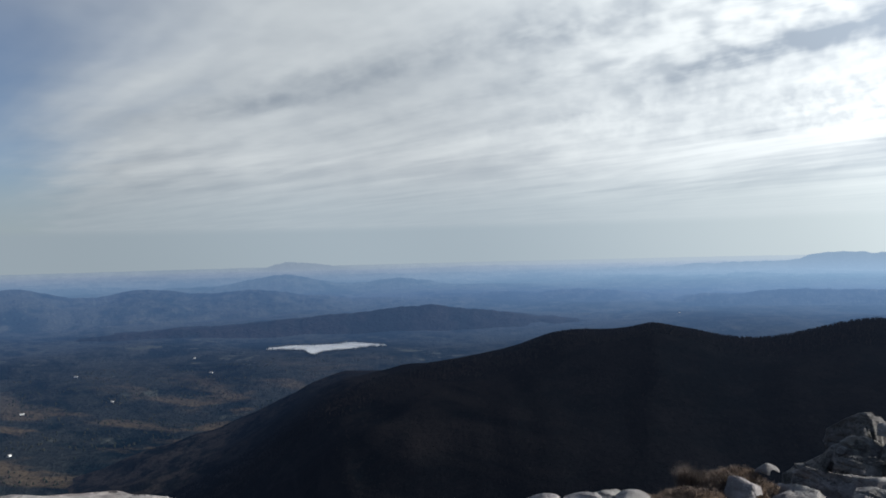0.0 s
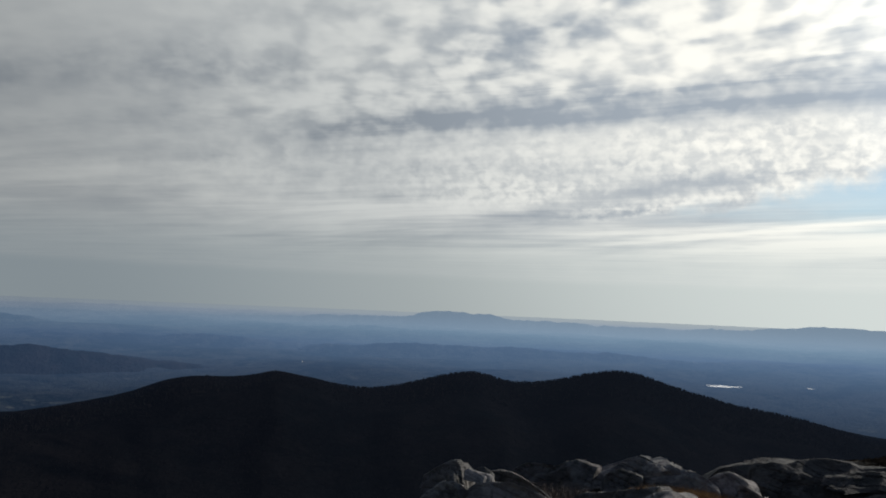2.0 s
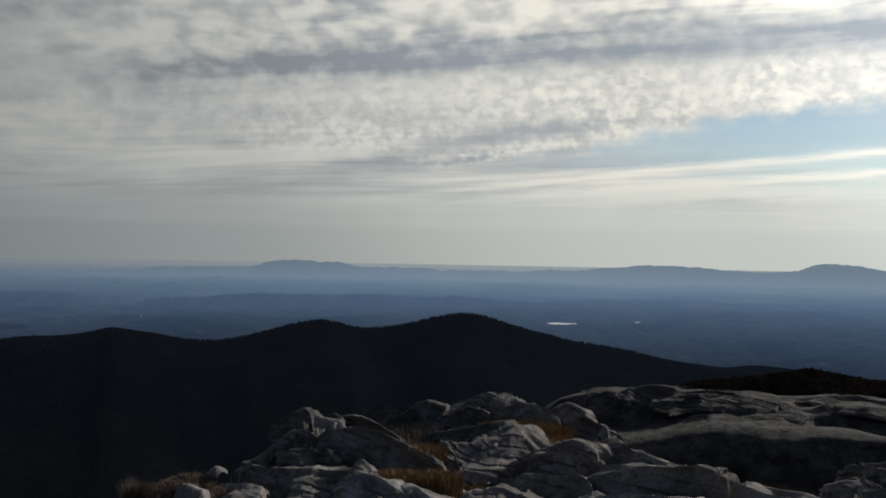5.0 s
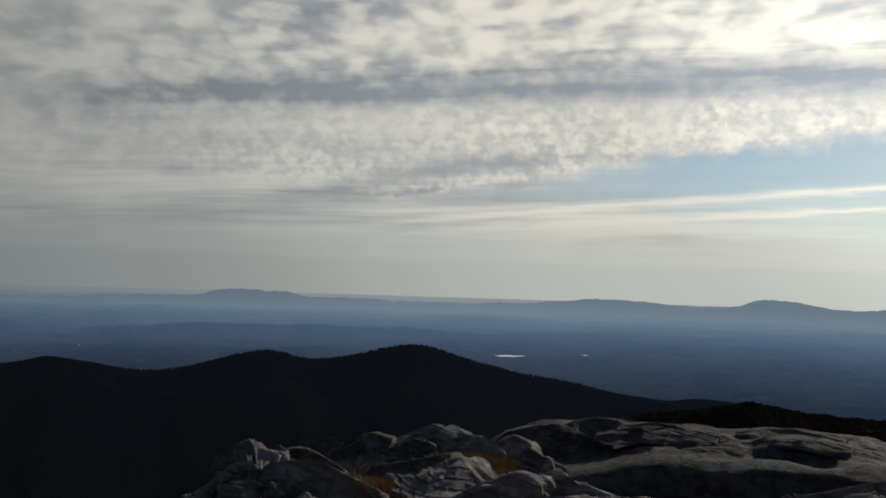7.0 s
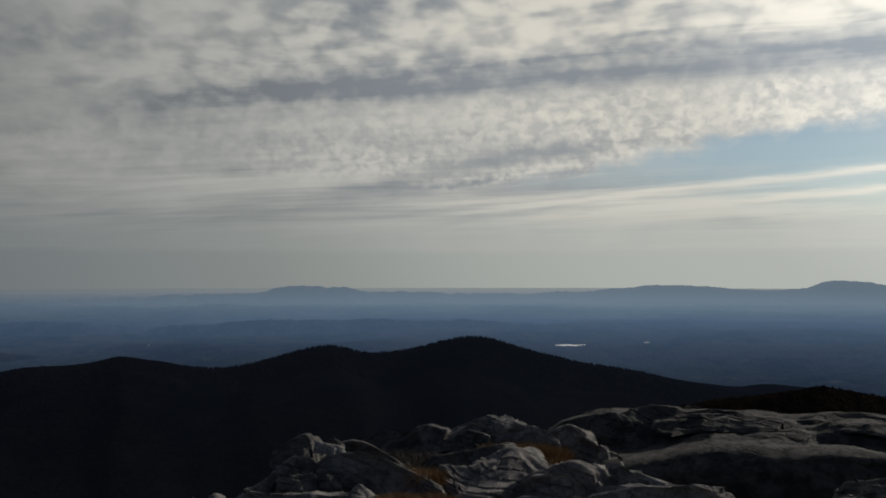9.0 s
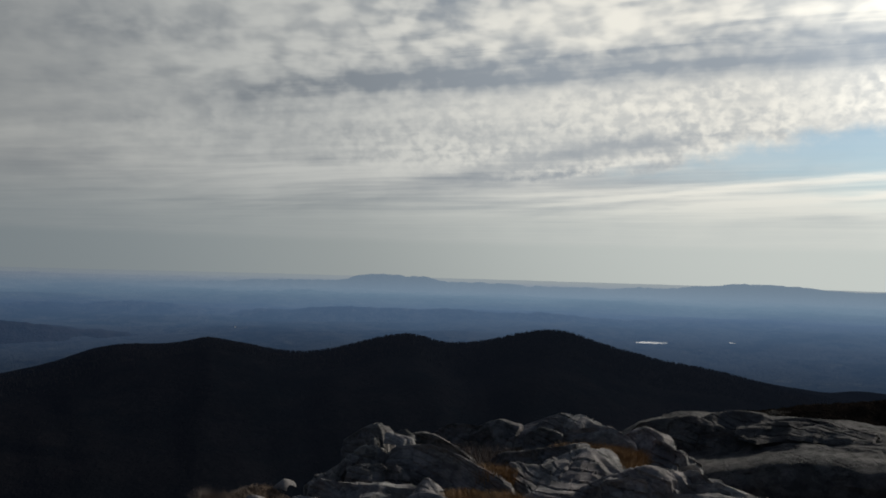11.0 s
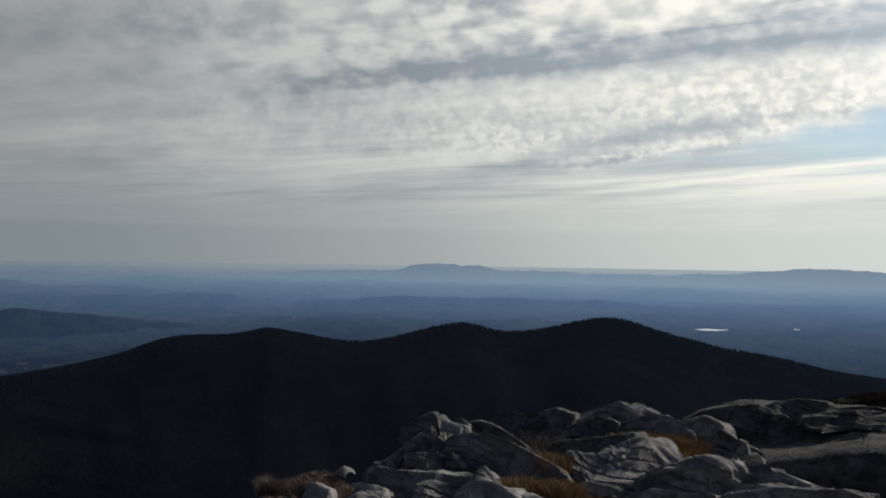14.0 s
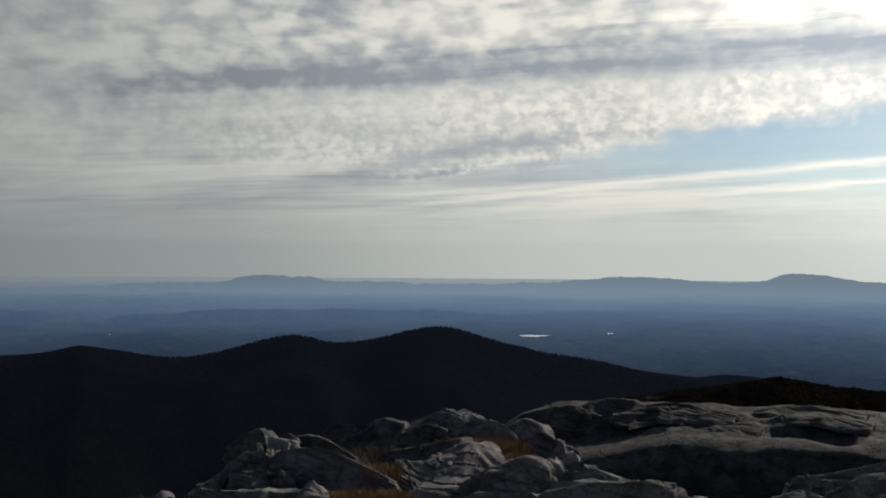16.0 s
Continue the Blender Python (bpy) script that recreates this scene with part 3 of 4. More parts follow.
    middle = -6.54 - 0.08 * f
    far_shore = middle + close * (0.10 + 0.20 * np.exp(-((f - 0.72) / 0.17) ** 2) + 0.10 * np.exp(-((f - 0.25) / 0.2) ** 2) + jag * 0.45)
    near_shore = middle - close * (0.10 + 0.18 * np.exp(-((f - 0.55) / 0.25) ** 2) + 0.36 * np.exp(-((f - 0.385) / 0.06) ** 2) + jag * 0.7)
    return far_shore, near_shore


def big_lake():
    f = np.linspace(0.002, 0.998, 260)
    far_shore, near_shore = shores(f)
    az = np.radians(-13.1 + 8.8 * f)
    rows = []
    for q in (0.0, 0.33, 0.66, 1.0):
        r = LAKE_Z / np.tan(np.radians(far_shore * (1 - q) + near_shore * q))
        rows.append(np.stack([np.sin(az) * r, np.cos(az) * r, 0 * r + LAKE_Z], -1))
    ob = new("lake", from_arrays("lake", np.concatenate(rows), grid_faces(4, 260), [WATER]))
    return tagged(ob, "pale bright lake reflecting the sky among woods", "lake")


big_lake()
lake("pond", "thin bright pond on the valley floor", 47.1, -4.80, 1.1, 0.055, 8, 0.5)
lake("pond", "small bright pond on the valley floor", 52.4, -4.53, 0.17, 0.018, 9, 0.5)
lake("pond", "small bright pond beyond the woods", -30.2, -3.98, 0.6, 0.05, 10, 0.5)


# ---- the broken bedrock of the summit ----
def bedrock(az, r):
    """The lie of the bare rock, before it is broken into slabs."""
    z = np.interp(r, (5.0, 7.2, 8.6, 10.0, 12.0, 12.8, 13.6, 15.0), (-2.04, -2.27, -2.43, -2.60, -2.52, -2.72, -3.1, -5.0))
    hollow = np.clip((az - 47) / 5, 0, 1) * np.clip((r - 8.2) / 0.8, 0, 1)
    z = z - 0.55 * hollow
    z = z - 0.035 * np.maximum(27 - az, 0) - 0.05 * np.maximum(21 - az, 0) * np.clip((r - 6.2) / 1.5, 0, 1)
    z = z - np.maximum(r - np.interp(az, (12, 18, 24, 30, 36), (7.4, 8.4, 9.6, 10.2, 12.4)), 0) * 0.9
    return z


def broken_rock(x, y, seeds, heights, tilts, stretch, turns):
    """Which slab a place belongs to, and how far the slab stands above the bedrock there."""
    best = np.full(x.shape, 1e9)
    second = np.full(x.shape, 1e9)
    owner = np.zeros(x.shape, int)
    for i, (sx, sy) in enumerate(seeds):
        dx, dy = x - sx, y - sy
        c_, s_ = math.cos(turns[i]), math.sin(turns[i])
        u, v = (dx * c_ + dy * s_) / stretch[i], (-dx * s_ + dy * c_) * stretch[i]
        d = np.sqrt(u * u + v * v)
        closer = d < best
        second = np.where(closer, best, np.minimum(second, d))
        owner = np.where(closer, i, owner)
        best = np.where(closer, d, best)
    gap_ = np.clip((second - best) / 0.085, 0, 1)
    dx, dy = x - seeds[owner, 0], y - seeds[owner, 1]
    lift = heights[owner] + tilts[owner, 0] * dx + tilts[owner, 1] * dy
    return owner, lift - 0.20 * (1 - gap_) ** 2.2, gap_


def rock_surface(az, r):
    return np.maximum(ground_height(az, r), np.where((az > 12) & (az < 90), bedrock(az, r), -99.0))


def outcrop():
    rng = np.random.default_rng(77)
    az, r = np.meshgrid(np.arange(10, 92, 0.16), np.arange(5.4, 14.4, 0.028))
    x, y = np.sin(np.radians(az)) * r, np.cos(np.radians(az)) * r
    seeds = []
    for gx in np.arange(0.5, 15, 0.62):
        for gy in np.arange(-1.0, 14.0, 0.62):
            seeds.append((gx + rng.uniform(-0.3, 0.3), gy + rng.uniform(-0.3, 0.3)))
    seeds = np.array(seeds)
    sa, sr = np.degrees(np.arctan2(seeds[:, 0], seeds[:, 1])), np.hypot(seeds[:, 0], seeds[:, 1])
    kept = (sa > 9) & (sa < 93) & (sr > 5.0) & (sr < 14.6)
    seeds, sa_kept, sr_kept = seeds[kept], sa[kept], sr[kept]
    n = len(seeds)
    heights = rng.normal(0.02, 0.05, n)
    tilts = rng.normal(0, 0.16, (n, 2)) + np.array([0.16, 0.18])
    stretch, turns = rng.uniform(1.0, 1.5, n), rng.uniform(0.3, 1.6, n)
    wx = x + 0.13 * fbm(x * 1.7, y * 1.7, 4, 201)
    wy = y + 0.13 * fbm(x * 1.7 + 40, y * 1.7, 4, 203)
    owner, lift, gap_ = broken_rock(wx, wy, seeds, heights, tilts, stretch, turns)
    sheet = (x * 0.6 - y * 0.3) * 5.0 + 3.0 * fbm(x * 0.9, y * 0.9, 3, 207) + owner * 0.37
    steps = 0.028 * (np.abs(sheet % 1.0 - 0.5) * 2) ** 3
    z = bedrock(az, r) - 0.12 + lift + steps + 0.035 * fbm(x * 3.5, y * 3.5, 4, 211)
    pts = np.stack([x, y, z], -1).reshape(-1, 3)
    quads = grid_faces(*x.shape)[:, ::-1]
    own = owner.reshape(-1)[quads[:, 0]].reshape(x.shape[0] - 1, x.shape[1] - 1)
    # each slab is one unbroken patch: smaller scraps of it join the loose rest
    rest, slabs = [], []
    for i in range(n):
        rows, cols = np.nonzero(own == i)
        left = set(zip(rows.tolist(), cols.tolist()))
        while left:
            todo, patch = [left.pop()], []
            while todo:
                p = todo.pop()
                patch.append(p)
                for q in ((p[0] + 1, p[1]), (p[0] - 1, p[1]), (p[0], p[1] + 1), (p[0], p[1] - 1)):
                    if q in left:
                        left.remove(q)
                        todo.append(q)
            ids = np.array([p[0] * (x.shape[1] - 1) + p[1] for p in patch])
            far = sr_kept[i]
            near_view = 5.9 < far < 12.4 and sa_kept[i] < 66 and len(patch) > 60
            (slabs if near_view else rest).append(ids)
    base = new("granite_outcrop")
    base.location = (6.0, 6.5, -2.4)
    here = np.array((6.0, 6.5, -2.4))
    mats = (GRANITE, GRANITE, GRANITE_DARK, GRANITE, GRANITE_PALE)

    def slab(ids, name, mat):
        mine = quads[ids]
        used, flat = np.unique(mine.reshape(-1), return_inverse=True)
        mesh = from_arrays(name, pts[used] - here, flat.reshape(-1, 4), [mat])
        mesh.set_sharp_from_angle(angle=radians(30))
        return part(name, mesh, base)

    for ids in slabs:
        slab(ids, "rock_slab", mats[int(rng.integers(0, 5))])
    tagged(slab(np.concatenate(rest), "broken_rock", GRANITE), kind="stuff")
    return tagged(base, "jumbled weathered granite bedrock broken into slabs and blocks", "rock outcrop")


outcrop()


# ---- rocks of the summit ----
def stone_mesh(half, profile, drop, deep, back, mat, seed, soft):
    """A joint-bounded block of granite. Its crest runs along x with the given heights, a face falls by drop over deep to the front,
    and the top dips to the back. soft: 0 a sharp lip, 1 a worn round one."""
    rng = np.random.default_rng(seed * 7 + 1)
    o = seed * 13.7
    half = half * 1.03
    cols = int(np.clip(half * 2 / 0.015, 26, 170))
    u = np.linspace(-1.0, 1.0, cols)
    crest = np.interp(u, np.linspace(-1, 1, len(profile)), profile)
    # the section, from the foot of the face over the lip to the back
    break_at, lip = rng.uniform(0.45, 0.60), 0.02 + 0.08 * soft
    knee = rng.uniform(0.45, 0.62) + 0.15 * soft
    ys = np.array([-deep * 1.25, -deep, -deep * knee, -deep * (0.10 + 0.30 * soft), 0.0, back * 0.6, back, back * 1.05])
    zs = np.array([-drop * 1.7, -drop, -drop * (1 - break_at), -drop * (0.03 + lip), 0.0, -0.17 * back, -0.36 * back, -drop])
    run = np.concatenate([[0], np.cumsum(np.hypot(np.diff(ys), np.diff(zs)))])
    rows = int(np.clip(run[-1] / 0.017, 30, 120))
    s = np.linspace(0, run[-1], rows)
    width = max(1, int(rows * 0.09 * soft))
    kernel = np.ones(2 * width + 1) / (2 * width + 1)
    smooth_row = lambda q: np.convolve(np.pad(q, width, mode="edge"), kernel, "valid")
    sy, sz = smooth_row(np.interp(s, run, ys)), smooth_row(np.interp(s, run, zs))
    sz = sz - sz.max()
    U, S = np.meshgrid(u, s)
    X = U * half
    wander = 1 + 0.7 * fbm(X * 2.6 + o, S * 0 + o, 3, 401)
    end = np.clip((np.abs(U) - 0.95) / 0.05, 0, 1)
    Y = sy[:, None] * wander * (1 - 0.12 * np.abs(U) ** 4) + 0.10 * half * fbm(X * 1.5 + o, 0 * X, 2, 403)
    fade = np.clip((S - run[1]) / max(run[4] - run[1], 1e-3), 0, 1)
    Z = crest[None, :] * (0.35 + 0.65 * fade) + sz[:, None] - end ** 2 * drop * 0.15
    X = X + rng.uniform(-0.18, 0.18) * (Z - Z.max())
    # outward directions of the rough form
    gx, gy, gz = [np.stack(np.gradient(q), 0) for q in (X, Y, Z)]
    nx = gy[1] * gz[0] - gz[1] * gy[0]
    ny = gz[1] * gx[0] - gx[1] * gz[0]
    nz = gx[1] * gy[0] - gy[1] * gx[0]
    size = np.sqrt(nx * nx + ny * ny + nz * nz) + 1e-9
    nx, ny, nz = nx / size, ny / size, nz / size
    # fracture faces: shallow hollows that meet in crisp arrises, at two sizes
    UX, flaked = U * half, 0.0
    for span, deep_in, tilt, curve in ((max(0.20, min(half, 0.9) * 0.50), 0.030, 0.15, 0.85), (0.16, 0.007, 0.065, 0.9)):
        spots = np.array([(p + rng.uniform(-0.45, 0.45) * span, q + rng.uniform(-0.45, 0.45) * span) for p in np.arange(-half - span, half + span, span) for q in np.arange(-span, run[-1] + span, span)])
        best = np.full(U.shape, 9.0)
        for px, ps in spots:
            ax, a_s = UX - px, S - ps
            near = (np.abs(ax) < span * 2.2) & (np.abs(a_s) < span * 2.2)
            tx, ts, r0 = rng.normal(0, tilt), rng.normal(0, tilt), rng.normal(0, deep_in)
            h = r0 + tx * ax + ts * a_s + curve * (0.7 * ax * ax + 1.3 * a_s * a_s)
            best = np.where(near, np.minimum(best, h), best)
        best = np.where(best > 8, 0, best)
        flaked = flaked + best - np.percentile(best, 88)
    crack = np.clip(1 - np.abs(fbm(UX * 1.6 + o, S * 2.6, 3, 405)) / 0.018, 0, 1)
    # foliation: thin sheets that dip along the block
    dip = rng.uniform(-0.30, -0.02)
    thick = rng.uniform(0.07, 0.14)
    w = (Z - dip * X + 0.30 * Y + 0.05 * fbm(X * 2.2 + o, Y * 2.2, 3, 409)) / thick
    w = w - np.floor(w)
    sheet = np.clip((w - 0.62) / 0.38, 0, 1) ** 2 - 0.5 * np.clip(1 - w / 0.10, 0, 1)
    patchy = np.clip(0.6 + 2.2 * fbm(X * 1.8 + o, S * 1.8, 2, 411), 0, 1)
    scale = min(1.0, min(half, drop) / 0.2)
    by = scale * (flaked - 0.018 * crack - 0.028 * sheet * patchy + 0.010 * fbm(X * 3 + o, S * 3, 3, 413) + 0.007 * fbm(X * 14 + o, S * 14, 3, 417))
    by = by * (0.30 + 0.70 * np.clip(np.abs(S - run[4]) / 0.07, 0, 1))
    X, Y, Z = X + nx * by, Y + ny * by, Z + nz * by
    # the two ends fall steeply to the foot
    left, right = [np.stack([X[:, j] + side * 0.03 * scale, Y[:, j] * 0.8, np.minimum(Z[:, j], -drop * 0.9 + Z[:, j] * 0.2)], -1) for j, side in ((0, -1), (-1, 1))]
    verts = np.concatenate([left[:, None], np.stack([X, Y, Z], -1), right[:, None]], 1)
    mesh = from_arrays("rock", verts.reshape(-1, 3), grid_faces(rows, cols + 2), [mat])
    mesh.set_sharp_from_angle(angle=radians(20))
    return mesh


LOOKS = {"granite": "weathered grey granite block among the summit ledges", "pale_granite": "granite block on the summit ledges, paled to look sunlit", "shaded_lichened_granite": "lichened granite block, darkened to look shaded", "mottled_granite": "broad granite block mottled with lichen", "ledge_granite": "weathered granite slab on the long ledge, tone lowered to dim it"}
stone_count = 0


def stone(x, y, z, half, turn, profile, drop, deep, back, mat, soft=0.3):
    """A block whose crest has its middle at x, y and its highest point at z."""
    global stone_count
    stone_count += 1
    ob = new("boulder", stone_mesh(half, profile, drop, deep, back, mat, stone_count, soft))
    ob.matrix_world = pose(x, y, z, 0, 0, turn)
    return tagged(ob, LOOKS[mat.name], "boulder", "boulders on the summit")


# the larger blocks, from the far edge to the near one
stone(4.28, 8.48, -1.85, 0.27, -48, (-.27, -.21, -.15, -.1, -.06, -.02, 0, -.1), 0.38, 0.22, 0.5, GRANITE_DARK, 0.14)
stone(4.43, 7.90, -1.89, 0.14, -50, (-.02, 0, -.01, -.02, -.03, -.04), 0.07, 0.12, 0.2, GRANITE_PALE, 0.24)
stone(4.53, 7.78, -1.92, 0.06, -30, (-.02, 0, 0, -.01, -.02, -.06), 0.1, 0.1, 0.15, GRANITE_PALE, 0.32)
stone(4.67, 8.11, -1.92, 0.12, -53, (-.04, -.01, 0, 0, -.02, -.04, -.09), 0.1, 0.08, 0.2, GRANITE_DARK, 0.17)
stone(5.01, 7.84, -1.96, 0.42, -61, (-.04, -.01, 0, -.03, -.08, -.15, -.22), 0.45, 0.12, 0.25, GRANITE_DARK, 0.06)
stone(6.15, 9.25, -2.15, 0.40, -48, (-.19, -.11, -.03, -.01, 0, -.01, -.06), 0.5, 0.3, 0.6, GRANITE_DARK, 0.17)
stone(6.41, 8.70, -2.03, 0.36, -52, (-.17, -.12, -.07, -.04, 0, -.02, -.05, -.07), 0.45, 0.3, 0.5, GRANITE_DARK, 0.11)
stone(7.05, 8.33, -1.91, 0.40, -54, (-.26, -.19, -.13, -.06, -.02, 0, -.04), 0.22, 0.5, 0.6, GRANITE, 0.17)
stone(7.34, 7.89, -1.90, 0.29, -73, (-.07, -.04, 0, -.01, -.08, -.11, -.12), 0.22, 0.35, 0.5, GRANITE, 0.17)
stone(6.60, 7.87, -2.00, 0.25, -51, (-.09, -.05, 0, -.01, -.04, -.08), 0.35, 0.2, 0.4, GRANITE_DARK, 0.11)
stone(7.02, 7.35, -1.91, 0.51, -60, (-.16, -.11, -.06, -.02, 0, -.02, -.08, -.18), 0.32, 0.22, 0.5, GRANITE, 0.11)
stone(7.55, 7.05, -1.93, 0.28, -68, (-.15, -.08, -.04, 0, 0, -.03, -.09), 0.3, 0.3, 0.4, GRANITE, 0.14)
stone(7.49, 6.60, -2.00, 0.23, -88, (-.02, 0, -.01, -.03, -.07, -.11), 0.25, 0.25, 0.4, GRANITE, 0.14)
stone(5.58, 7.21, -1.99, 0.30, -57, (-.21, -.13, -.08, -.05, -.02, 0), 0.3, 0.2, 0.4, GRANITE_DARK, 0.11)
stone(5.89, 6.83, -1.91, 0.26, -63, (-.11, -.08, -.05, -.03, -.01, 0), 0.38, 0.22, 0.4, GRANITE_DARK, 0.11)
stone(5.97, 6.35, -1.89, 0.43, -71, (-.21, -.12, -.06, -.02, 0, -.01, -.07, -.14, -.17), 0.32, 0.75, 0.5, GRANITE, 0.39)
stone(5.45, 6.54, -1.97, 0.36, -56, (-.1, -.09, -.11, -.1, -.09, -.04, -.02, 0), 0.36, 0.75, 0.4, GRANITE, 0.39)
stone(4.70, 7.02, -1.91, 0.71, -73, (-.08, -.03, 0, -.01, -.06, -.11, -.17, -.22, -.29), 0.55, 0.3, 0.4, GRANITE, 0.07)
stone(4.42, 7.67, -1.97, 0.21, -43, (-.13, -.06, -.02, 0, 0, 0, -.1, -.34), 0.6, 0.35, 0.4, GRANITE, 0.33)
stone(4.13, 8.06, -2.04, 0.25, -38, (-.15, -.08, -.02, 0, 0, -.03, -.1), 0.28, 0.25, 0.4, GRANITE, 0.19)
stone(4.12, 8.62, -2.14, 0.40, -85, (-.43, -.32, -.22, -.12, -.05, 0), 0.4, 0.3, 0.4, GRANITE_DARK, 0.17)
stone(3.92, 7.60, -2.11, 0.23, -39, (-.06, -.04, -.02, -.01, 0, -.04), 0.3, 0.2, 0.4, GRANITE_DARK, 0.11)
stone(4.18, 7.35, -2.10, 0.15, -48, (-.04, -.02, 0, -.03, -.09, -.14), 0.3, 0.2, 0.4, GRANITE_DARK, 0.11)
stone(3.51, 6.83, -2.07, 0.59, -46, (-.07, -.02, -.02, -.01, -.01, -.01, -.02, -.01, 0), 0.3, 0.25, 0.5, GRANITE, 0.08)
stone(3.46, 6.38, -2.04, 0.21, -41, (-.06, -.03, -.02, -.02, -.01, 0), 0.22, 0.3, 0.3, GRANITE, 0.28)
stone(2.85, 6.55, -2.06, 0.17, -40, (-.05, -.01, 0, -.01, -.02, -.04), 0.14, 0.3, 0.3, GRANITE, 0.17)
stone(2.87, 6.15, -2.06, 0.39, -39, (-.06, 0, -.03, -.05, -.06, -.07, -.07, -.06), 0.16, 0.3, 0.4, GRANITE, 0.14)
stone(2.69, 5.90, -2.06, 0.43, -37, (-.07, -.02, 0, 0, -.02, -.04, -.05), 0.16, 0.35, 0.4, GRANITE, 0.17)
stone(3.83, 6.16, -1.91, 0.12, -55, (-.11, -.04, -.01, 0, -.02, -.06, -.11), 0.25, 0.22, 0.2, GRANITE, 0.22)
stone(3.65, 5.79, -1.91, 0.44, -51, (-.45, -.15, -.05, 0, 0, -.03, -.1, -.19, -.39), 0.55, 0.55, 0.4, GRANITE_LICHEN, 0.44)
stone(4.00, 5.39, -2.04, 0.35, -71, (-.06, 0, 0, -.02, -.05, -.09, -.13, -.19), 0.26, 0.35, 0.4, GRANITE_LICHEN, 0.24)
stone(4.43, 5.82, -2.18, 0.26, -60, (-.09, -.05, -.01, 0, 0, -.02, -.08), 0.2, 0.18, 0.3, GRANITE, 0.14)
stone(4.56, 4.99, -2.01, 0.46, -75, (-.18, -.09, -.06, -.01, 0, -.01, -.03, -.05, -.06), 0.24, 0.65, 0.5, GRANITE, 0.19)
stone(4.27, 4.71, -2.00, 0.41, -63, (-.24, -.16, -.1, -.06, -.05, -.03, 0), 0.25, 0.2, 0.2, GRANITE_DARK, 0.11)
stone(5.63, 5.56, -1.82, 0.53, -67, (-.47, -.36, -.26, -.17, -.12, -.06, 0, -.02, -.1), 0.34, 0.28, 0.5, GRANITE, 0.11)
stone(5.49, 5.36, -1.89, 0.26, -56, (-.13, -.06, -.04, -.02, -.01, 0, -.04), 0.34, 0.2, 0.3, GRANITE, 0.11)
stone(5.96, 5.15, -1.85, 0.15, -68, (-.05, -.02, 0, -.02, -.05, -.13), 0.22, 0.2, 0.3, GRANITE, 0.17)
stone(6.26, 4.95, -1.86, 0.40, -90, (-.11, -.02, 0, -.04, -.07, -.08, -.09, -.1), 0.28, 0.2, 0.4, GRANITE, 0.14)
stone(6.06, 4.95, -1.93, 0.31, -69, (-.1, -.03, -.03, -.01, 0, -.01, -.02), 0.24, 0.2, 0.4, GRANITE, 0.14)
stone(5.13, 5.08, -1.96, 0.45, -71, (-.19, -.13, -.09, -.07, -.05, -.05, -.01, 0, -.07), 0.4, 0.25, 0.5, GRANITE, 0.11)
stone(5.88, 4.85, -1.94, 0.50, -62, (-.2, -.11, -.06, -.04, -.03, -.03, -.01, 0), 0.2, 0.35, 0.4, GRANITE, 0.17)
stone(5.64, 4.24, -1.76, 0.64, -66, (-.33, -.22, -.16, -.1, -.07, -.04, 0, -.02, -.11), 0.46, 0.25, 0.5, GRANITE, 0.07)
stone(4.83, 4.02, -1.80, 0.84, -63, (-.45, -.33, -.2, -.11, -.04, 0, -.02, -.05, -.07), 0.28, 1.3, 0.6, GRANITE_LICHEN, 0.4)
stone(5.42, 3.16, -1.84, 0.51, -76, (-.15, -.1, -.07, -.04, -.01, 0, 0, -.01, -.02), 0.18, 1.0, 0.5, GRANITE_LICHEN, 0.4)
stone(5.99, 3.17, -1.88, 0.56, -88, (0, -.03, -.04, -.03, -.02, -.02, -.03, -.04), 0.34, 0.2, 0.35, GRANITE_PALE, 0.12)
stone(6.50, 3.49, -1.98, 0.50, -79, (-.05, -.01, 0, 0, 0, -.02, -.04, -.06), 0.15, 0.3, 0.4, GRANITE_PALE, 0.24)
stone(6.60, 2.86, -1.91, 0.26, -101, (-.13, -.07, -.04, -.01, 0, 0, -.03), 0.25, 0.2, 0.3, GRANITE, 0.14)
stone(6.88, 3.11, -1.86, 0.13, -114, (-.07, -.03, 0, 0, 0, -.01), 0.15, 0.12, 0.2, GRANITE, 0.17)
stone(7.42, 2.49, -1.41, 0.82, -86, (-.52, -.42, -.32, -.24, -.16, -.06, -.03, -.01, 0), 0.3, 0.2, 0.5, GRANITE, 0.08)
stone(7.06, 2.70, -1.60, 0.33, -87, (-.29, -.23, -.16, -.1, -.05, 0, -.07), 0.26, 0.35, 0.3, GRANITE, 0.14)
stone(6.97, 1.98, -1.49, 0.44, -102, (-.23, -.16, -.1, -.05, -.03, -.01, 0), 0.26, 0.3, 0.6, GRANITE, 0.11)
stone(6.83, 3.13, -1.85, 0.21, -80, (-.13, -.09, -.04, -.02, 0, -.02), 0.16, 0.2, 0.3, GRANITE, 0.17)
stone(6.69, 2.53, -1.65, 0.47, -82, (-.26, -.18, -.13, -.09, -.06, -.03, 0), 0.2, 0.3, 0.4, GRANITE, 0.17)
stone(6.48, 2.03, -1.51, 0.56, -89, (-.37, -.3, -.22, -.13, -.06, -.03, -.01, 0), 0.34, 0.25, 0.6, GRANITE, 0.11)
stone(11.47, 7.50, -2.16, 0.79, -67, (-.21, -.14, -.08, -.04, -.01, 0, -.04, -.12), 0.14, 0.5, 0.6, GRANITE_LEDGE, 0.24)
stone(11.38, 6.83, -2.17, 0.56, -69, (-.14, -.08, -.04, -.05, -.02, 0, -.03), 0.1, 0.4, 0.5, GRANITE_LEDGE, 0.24)
